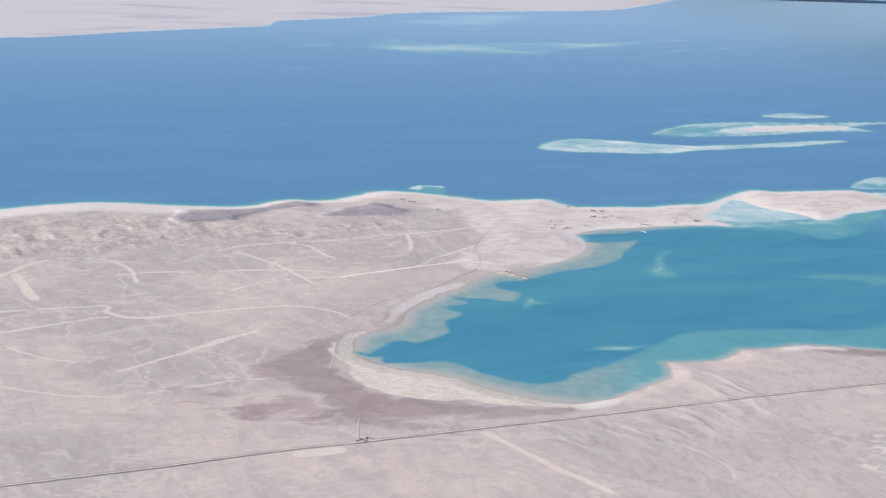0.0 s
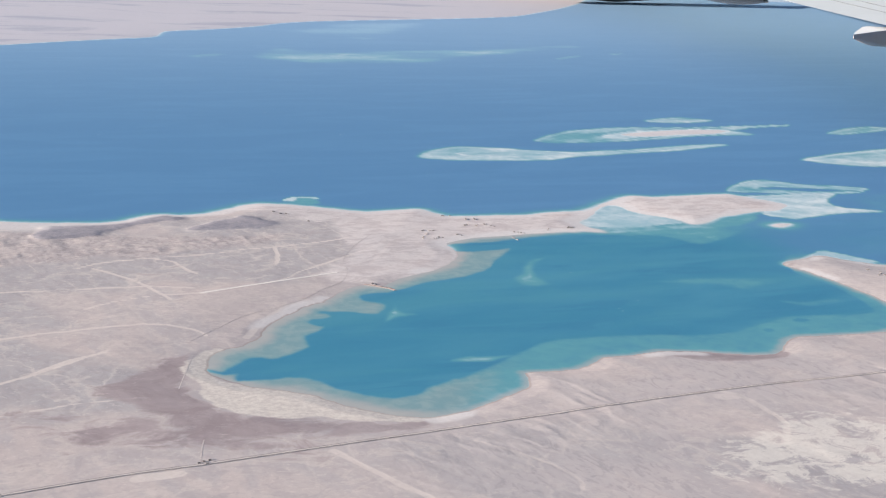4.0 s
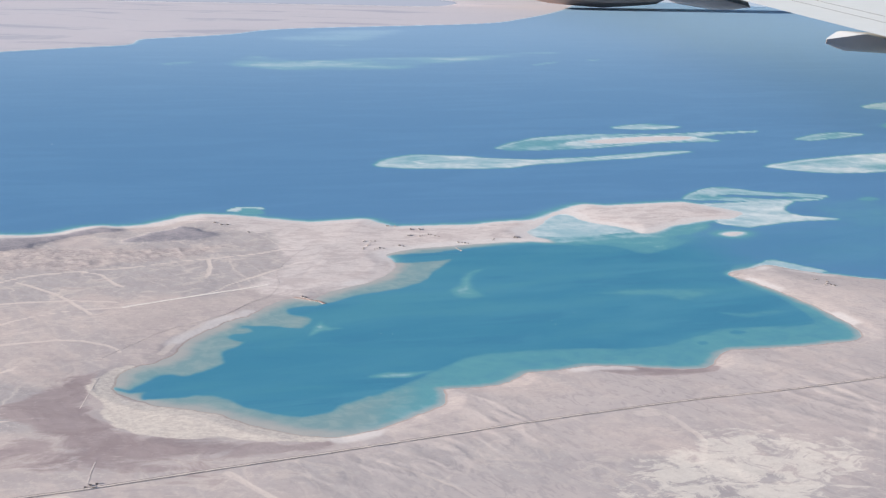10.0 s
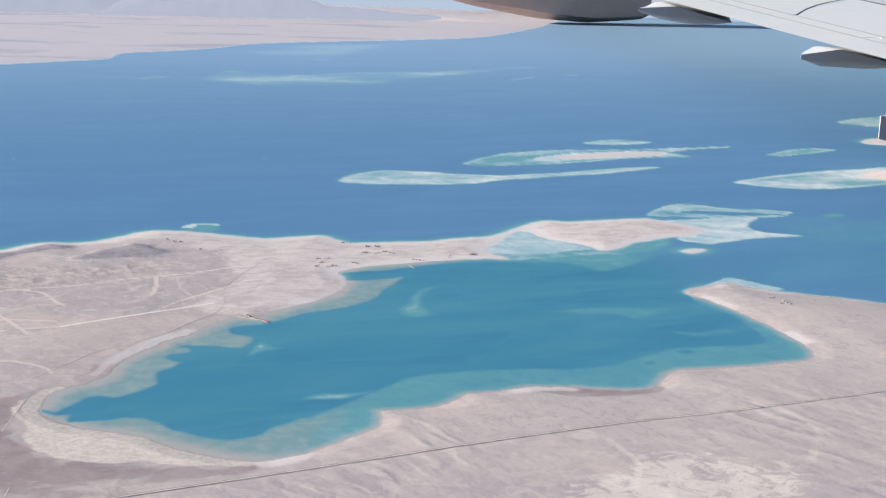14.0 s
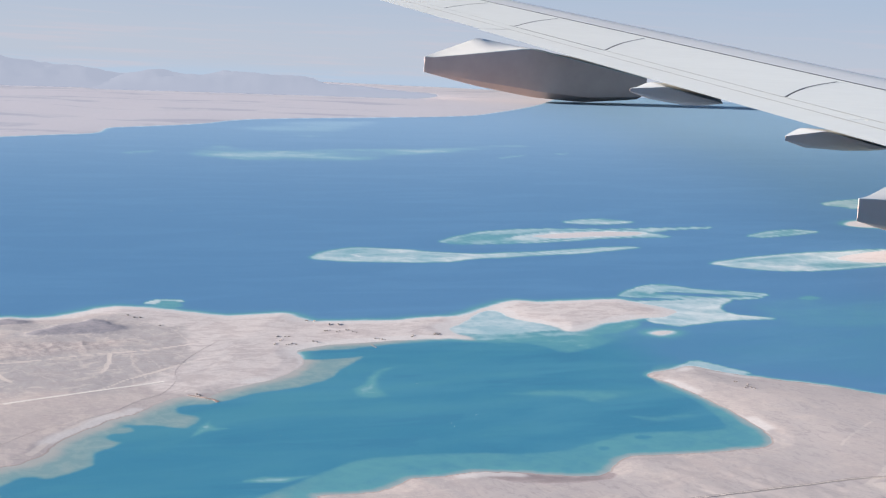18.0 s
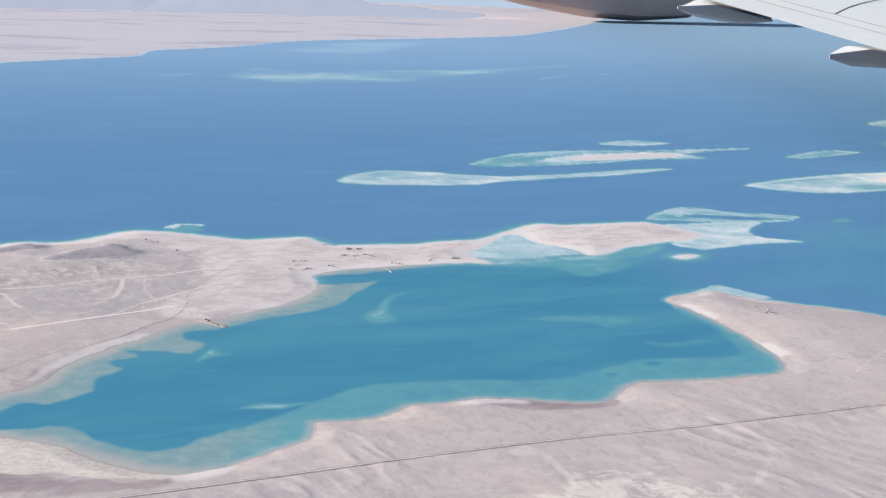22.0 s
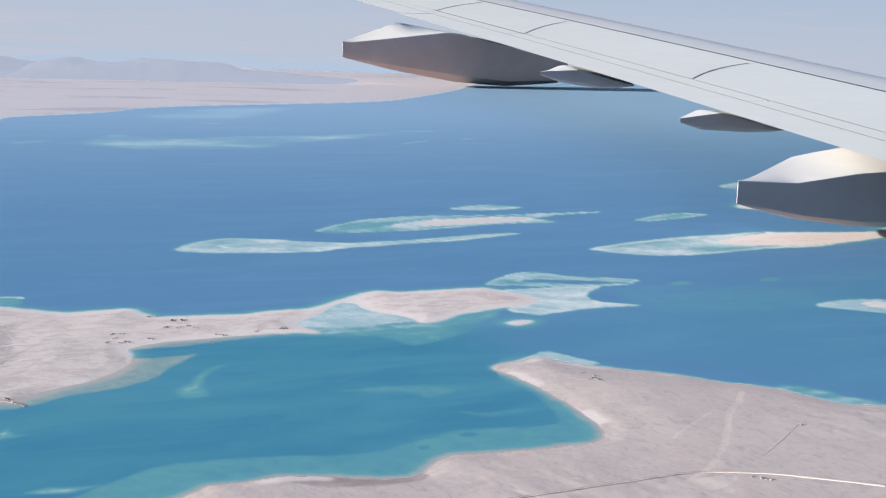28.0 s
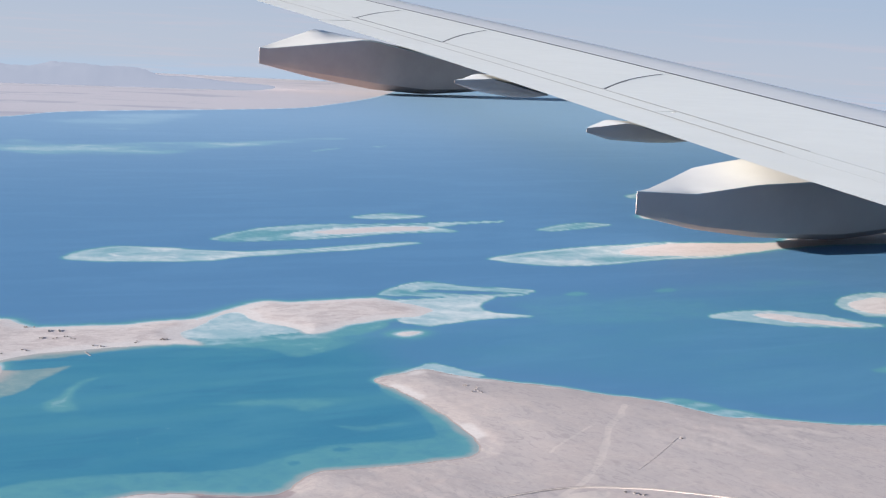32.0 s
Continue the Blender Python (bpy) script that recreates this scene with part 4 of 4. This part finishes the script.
def jetty(name, points, width, label):
    """A rubble mole: sloping sides, a flat deck and two edge kerbs."""
    base = tagged(new(name), label, "jetty")
    c = curve(points, False, 5)
    d = np.gradient(c, axis=0)
    d /= np.linalg.norm(d, axis=1)[:, None] + 1e-9
    side = np.stack([-d[:, 1], d[:, 0]], 1)
    for nm, a, b, lo, hi, mat in (("mole", -1.0, 1.0, -0.3, 0.1, RUBBLE), ("kerb", 0.8, 0.98, 0.08, 0.14, RUBBLE), ("kerb", -0.98, -0.8, 0.08, 0.14, RUBBLE)):
        bm = bmesh.new()
        prev = None
        for p, s in zip(c, side):
            q = [p + s * width / 2 * k for k in (a * 1.5 if nm == "mole" else a, a, b, b * 1.5 if nm == "mole" else b)]
            ring = [bm.verts.new((*q[0], lo)), bm.verts.new((*q[1], hi)), bm.verts.new((*q[2], hi)), bm.verts.new((*q[3], lo))]
            if prev:
                for k in range(3):
                    bm.faces.new((prev[k], prev[k + 1], ring[k + 1], ring[k]))
            prev = ring
        part(nm, bm, mat, base)
    return base


jetty("quay", [(254.7, 553.4), (259.8, 547.5), (262.7, 543.5), (263.4, 539)], 1.3, "brown rubble fishing quay on the bay shore")
jetty("pier", [(368.7, 625.4), (368.4, 617)], 0.18, "narrow pale pier in the bay")


def boat(x, y, size, turn, group="boats at anchor"):
    """Small white motor boat: pointed hull, deck and cabin."""
    b = tagged(new("motor_boat"), "small white motor boat at anchor on the water", "boat", group)
    b.matrix_world = pose(x, y, 0.0, 0, 0, turn) @ Matrix.Scale(size, 4)
    bm = bmesh.new()
    prev = None
    for px, w, z in ((-0.5, 0.13, 0.16), (-0.2, 0.16, 0.16), (0.2, 0.14, 0.18), (0.42, 0.06, 0.21), (0.5, 0.005, 0.22)):
        ring = [bm.verts.new((px, -w, z)), bm.verts.new((px * 0.95, -w * 0.6, -0.05)), bm.verts.new((px * 0.95, w * 0.6, -0.05)), bm.verts.new((px, w, z))]
        if prev:
            for k in range(4):
                bm.faces.new((prev[k], prev[(k + 1) % 4], ring[(k + 1) % 4], ring[k]))
        else:
            bm.faces.new(ring)
        prev = ring
    part("hull", bm, HULL, b)
    bm = bmesh.new()
    box(bm, -0.25, 0.15, -0.09, 0.09, 0.15, 0.34)
    part("cabin", bm, HULL, b)
    bm = bmesh.new()
    box(bm, -0.27, 0.12, -0.1, 0.1, 0.34, 0.37)
    part("canopy", bm, HULL, b)


for i, (x, y) in enumerate([(421.2, 1004.5), (267.7, 487.7), (343.9, 483.2), (357.5, 546.1), (359.4, 491.6), (551.6, 573.5)] + [(272, 485.8), (342.7, 478.2), (405.9, 1144.5), (239.8, 1035.8)]):
    boat(x, y, 0.36 if y < 800 else 0.9, 20 + 37 * i)


# ---- the wing ----
EYE_W = flight(21.5)
A = EYE_W + Vector((859.0, 838.0, -74.4))        # trailing edge, inboard
B = EYE_W + Vector((1067.5, 2037.3, 29.5))       # trailing edge, outboard
wing = tagged(new("aircraft_wing"), "white airliner wing with flap panels and grey track fairings", "wing")


def wing_point(s, c, h=0.0):
    """s along the trailing edge, c metres forward of it, h metres above the skin."""
    bulge = -0.0009 * max(0.0, c - 330) ** 2
    return A + (B - A) * s + Vector((c, 0, 0.035 * c + bulge + h))


def panel(name, edge0, edge1, c0, c1, material, thick=7.0, label="", steps=4, h=0.0, bow=0.0):
    """A skin panel between two chordwise edges, each given as (s at c0, s at c1)."""
    bm = bmesh.new()
    steps = max(steps, round(40 * abs(edge1[0] - edge0[0])))
    grid = []
    for i in range(steps + 1):
        k = i / steps
        row = []
        for j in range(9):
            m = j / 8
            s0 = edge0[0] + (edge0[1] - edge0[0]) * m + bow * math.sin(math.pi * m)
            s1 = edge1[0] + (edge1[1] - edge1[0]) * m + bow * math.sin(math.pi * m)
            row.append(bm.verts.new(wing_point(s0 + (s1 - s0) * k, c0 + (c1 - c0) * m, h)))
        grid.append(row)
    faces = [bm.faces.new((grid[i][j], grid[i][j + 1], grid[i + 1][j + 1], grid[i + 1][j])) for i in range(steps) for j in range(8)]
    bmesh.ops.recalc_face_normals(bm, faces=faces)
    if faces[0].normal.z < 0:
        bmesh.ops.reverse_faces(bm, faces=faces)
    low = bmesh.ops.extrude_face_region(bm, geom=faces[:])
    for v in low["geom"]:
        if isinstance(v, bmesh.types.BMVert):
            v.co.z -= thick
            v.co.x += 9.0
    bmesh.ops.recalc_face_normals(bm, faces=bm.faces)
    return part(name, bm, material, wing, label)


G = 0.0007        # half a gap, along the span
TIP = 2.1
# Dark behind the gaps; its rear edge paints shade under the trailing edge.
panel("wing_box", (-0.5, -0.5), (TIP, TIP), 34, 440, SEAM, 2, "dark structure under the skin, its rear edge painting shade", h=-4.0)
# Unseen underside, added pale to bounce sunlight onto the sea below.
panel("lower_skin", (-0.5, -0.5), (TIP, TIP), 100, 436, WING_GREY, 1, "pale grey lower skin added to bounce light", h=-6.3)
cuts = [-0.5, 0.329, 0.753, 1.09, 1.45, TIP - 0.1]
lean = [0.0, 0.111, 0.169, 0.17, 0.17, 0.1]
for i in range(5):
    e0, e1 = (cuts[i] + G, cuts[i] + lean[i] + G), (cuts[i + 1] - G, cuts[i + 1] + lean[i + 1] - G)
    panel("spoiler", e0, e1, 93, 283, WING_WHITE, 2.5, bow=0.012)
    if i:
        panel("seal", (cuts[i] - G, cuts[i] + lean[i] - G), (cuts[i] + G, cuts[i] + lean[i] + G), 96, 268, SEAM, 1.0, "thin dark seal", 1, 0.3, 0.012)
strips = (-0.5, 0.19, 0.755, 1.06, TIP)
for s0, s1 in zip(strips[:-1], strips[1:]):
    panel("hinge_strip", (s0, s0), (s1 - 0.001, s1 - 0.001), 61.5, 92.4, WING_WHITE, 2.5)
for s0, s1 in ((-0.5, 1.035), (1.04, TIP)):
    panel("flap", (s0, s0), (s1, s1), 0 if s0 < 1 else 7, 60.9, WING_WHITE, 1.2)
panel("seal", (0.0, 0.0), (TIP, TIP), 60.6, 61.8, GREY_SEAL, 0.8, "thin grey seal", 4, 0.3)
panel("seal", (0.0, 0.0), (0.75, 0.75), 92.0, 93.2, GREY_SEAL, 0.8, "thin grey seal", 4, 0.3)
panel("seal", (0.75, 0.75), (1.1, 1.1), 91.6, 93.6, SEAM, 0.8, "thin dark seal", 4, 0.3)
panel("seal", (-0.5, -0.5), (TIP, TIP), 283, 288, SEAM, 0.8, "dark gap seal ahead of the spoilers", 4, 0.2)
panel("front_skin", (-0.5, -0.5), (TIP, TIP), 288, 452, WING_GREY, 5, "grey forward skin")
bm = bmesh.new()
p = wing_point(0.183, 84, 0.3)
bmesh.ops.create_cone(bm, cap_ends=True, segments=14, radius1=2.4, radius2=2.0, depth=0.5, matrix=Matrix.Translation(p))
part("drain_mast", bm, WING_GREY, wing, "small round fitting")


def fairing(y, width, top, bottom, far_top, label):
    """Flap-track fairing along the flight direction: (x, z) lines for the near top edge, keel and far top edge."""
    def at(line, x):
        xs, zs = [q[0] for q in line], [q[1] for q in line]
        return float(np.interp(x, xs, zs))
    x0, x1 = top[0][0], bottom[-1][0]
    n = 26
    body, cover = [], []
    for i in range(n + 1):
        x = x0 + (x1 - x0) * i / n
        zt, zb = at(top, x), at(bottom, x)
        zf = max(zt, at(far_top, x + width * 0.47))
        h = max(zt - zb, 1.0)
        w = width * min(1.0, 0.008 + 0.99 * (i / 8) ** 0.9)
        def put(k, z):
            return EYE_W + Vector((x + k * width * 0.47 * (i / n), y + k * w, z))
        body.append([put(*q) for q in ((0.5, zb), (0.2, zb + 0.03 * h), (0.05, zb + 0.14 * h), (0.0, zb + 0.4 * h), (0.0, zt - 0.02 * h),
                                       (0.5, zt - 0.1 * h), (1.0, zt - 0.1 * h), (1.0, zb + 0.4 * h), (0.8, zb + 0.08 * h))])
        cover.append([put(*q) for q in ((-0.004, zt - 0.03 * h), (-0.004, zt - 0.012 * h), (0.015, zt), (0.25, zt + (zf - zt) * 0.22), (0.5, zt + (zf - zt) * 0.47),
                                        (0.8, zt + (zf - zt) * 0.79), (1.0, zf), (1.004, zt - 0.09 * h))])
    whole = new("flap_track_fairing")
    whole.parent = wing
    tagged(whole, label)
    for name, rings, mat, note in (("body", body, FAIRING_SHADE, "body with shade and warm bounce light in its colour"), ("cover", cover, COVER, "pale grey top cover")):
        bm = bmesh.new()
        prev = None
        for pts in rings:
            ring = [bm.verts.new(q) for q in pts]
            if prev:
                for k in range(len(ring)):
                    bm.faces.new((prev[k], prev[(k + 1) % len(ring)], ring[(k + 1) % len(ring)], ring[k]))
            else:
                bm.faces.new(ring)
            prev = ring
        bm.faces.new(prev[::-1])
        bmesh.ops.recalc_face_normals(bm, faces=bm.faces)
        for f in bm.faces:
            f.smooth = True
        for e in bm.edges:
            if len(e.link_faces) == 2 and e.calc_face_angle() > radians(40):
                e.smooth = False
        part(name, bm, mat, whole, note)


fairing(1795, 60, [(845, -13.9), (853, -15.2), (1007, 4.4), (1025, 5.0), (1227, -33)],
        [(845, -36.1), (932, -52.8), (1036, -68.4), (1122, -73.3), (1211, -67.1), (1227, -60)],
        [(873, -14.4), (979, 17), (1080, 2), (1260, -20)], "long grey flap track fairing")
fairing(1352, 36, [(897, -36.5), (948, -33.5), (1031, -50.6)],
        [(897, -40.4), (933, -48.7), (983, -55.0), (1008, -54.5), (1031, -51.3)],
        [(920, -38.0), (962, -29), (1060, -34)], "short grey flap track fairing")
fairing(1015, 36, [(842, -66.5), (890, -61), (971, -77.4)],
        [(843, -70.7), (879, -78.4), (922, -80.4), (954, -79.7), (971, -77.4)],
        [(868, -68), (904, -60.5), (990, -64)], "short grey flap track fairing")
fairing(800, 60, [(734, -98.8), (794, -101.3), (860, -94.3), (1050, -88)],
        [(734, -116.3), (761, -123.0), (810, -133.2), (867, -140.8), (960, -146), (1050, -140)],
        [(762, -101.5), (775, -100.2), (795, -97.8), (820, -94.2), (845, -90.0), (880, -84.0), (930, -77), (1100, -70)], "large grey flap track fairing")


def growth(y):
    """From 0 near the root, evenly outwards, levelling off towards the tip."""
    if y < 1000:
        return max(y - 700, 0.0) ** 2 / 600
    t = min(max(y - 1500, 0.0), 600.0)
    return min(y, 1500) - 850 + t - t * t / 1200


def sweep_out():
    """The span grows away from the root as the taper of the wing opens, and the whole wing turns a little about its root."""
    c, q = math.cos(radians(0.2)), math.sin(radians(0.2))
    for ob in wing.children_recursive:
        if ob.type != "MESH":
            continue
        for v in ob.data.vertices:
            d = v.co - EYE_W
            d = Vector((d.x * c - d.y * q, d.y * c + d.x * q, d.z - 0.003 * d.length))
            k = 0.955 + 0.001033 * growth(d.y)
            v.co = EYE_W + d * k
        ob.data.update()


sweep_out()


# ---- the whole place at its size ----
for me in bpy.data.meshes:
    me.transform(Matrix.Scale(SIZE, 4))
for ob in scene.objects:
    if ob.type != "CAMERA" and not ob.parent:
        ob.location = ob.location * SIZE
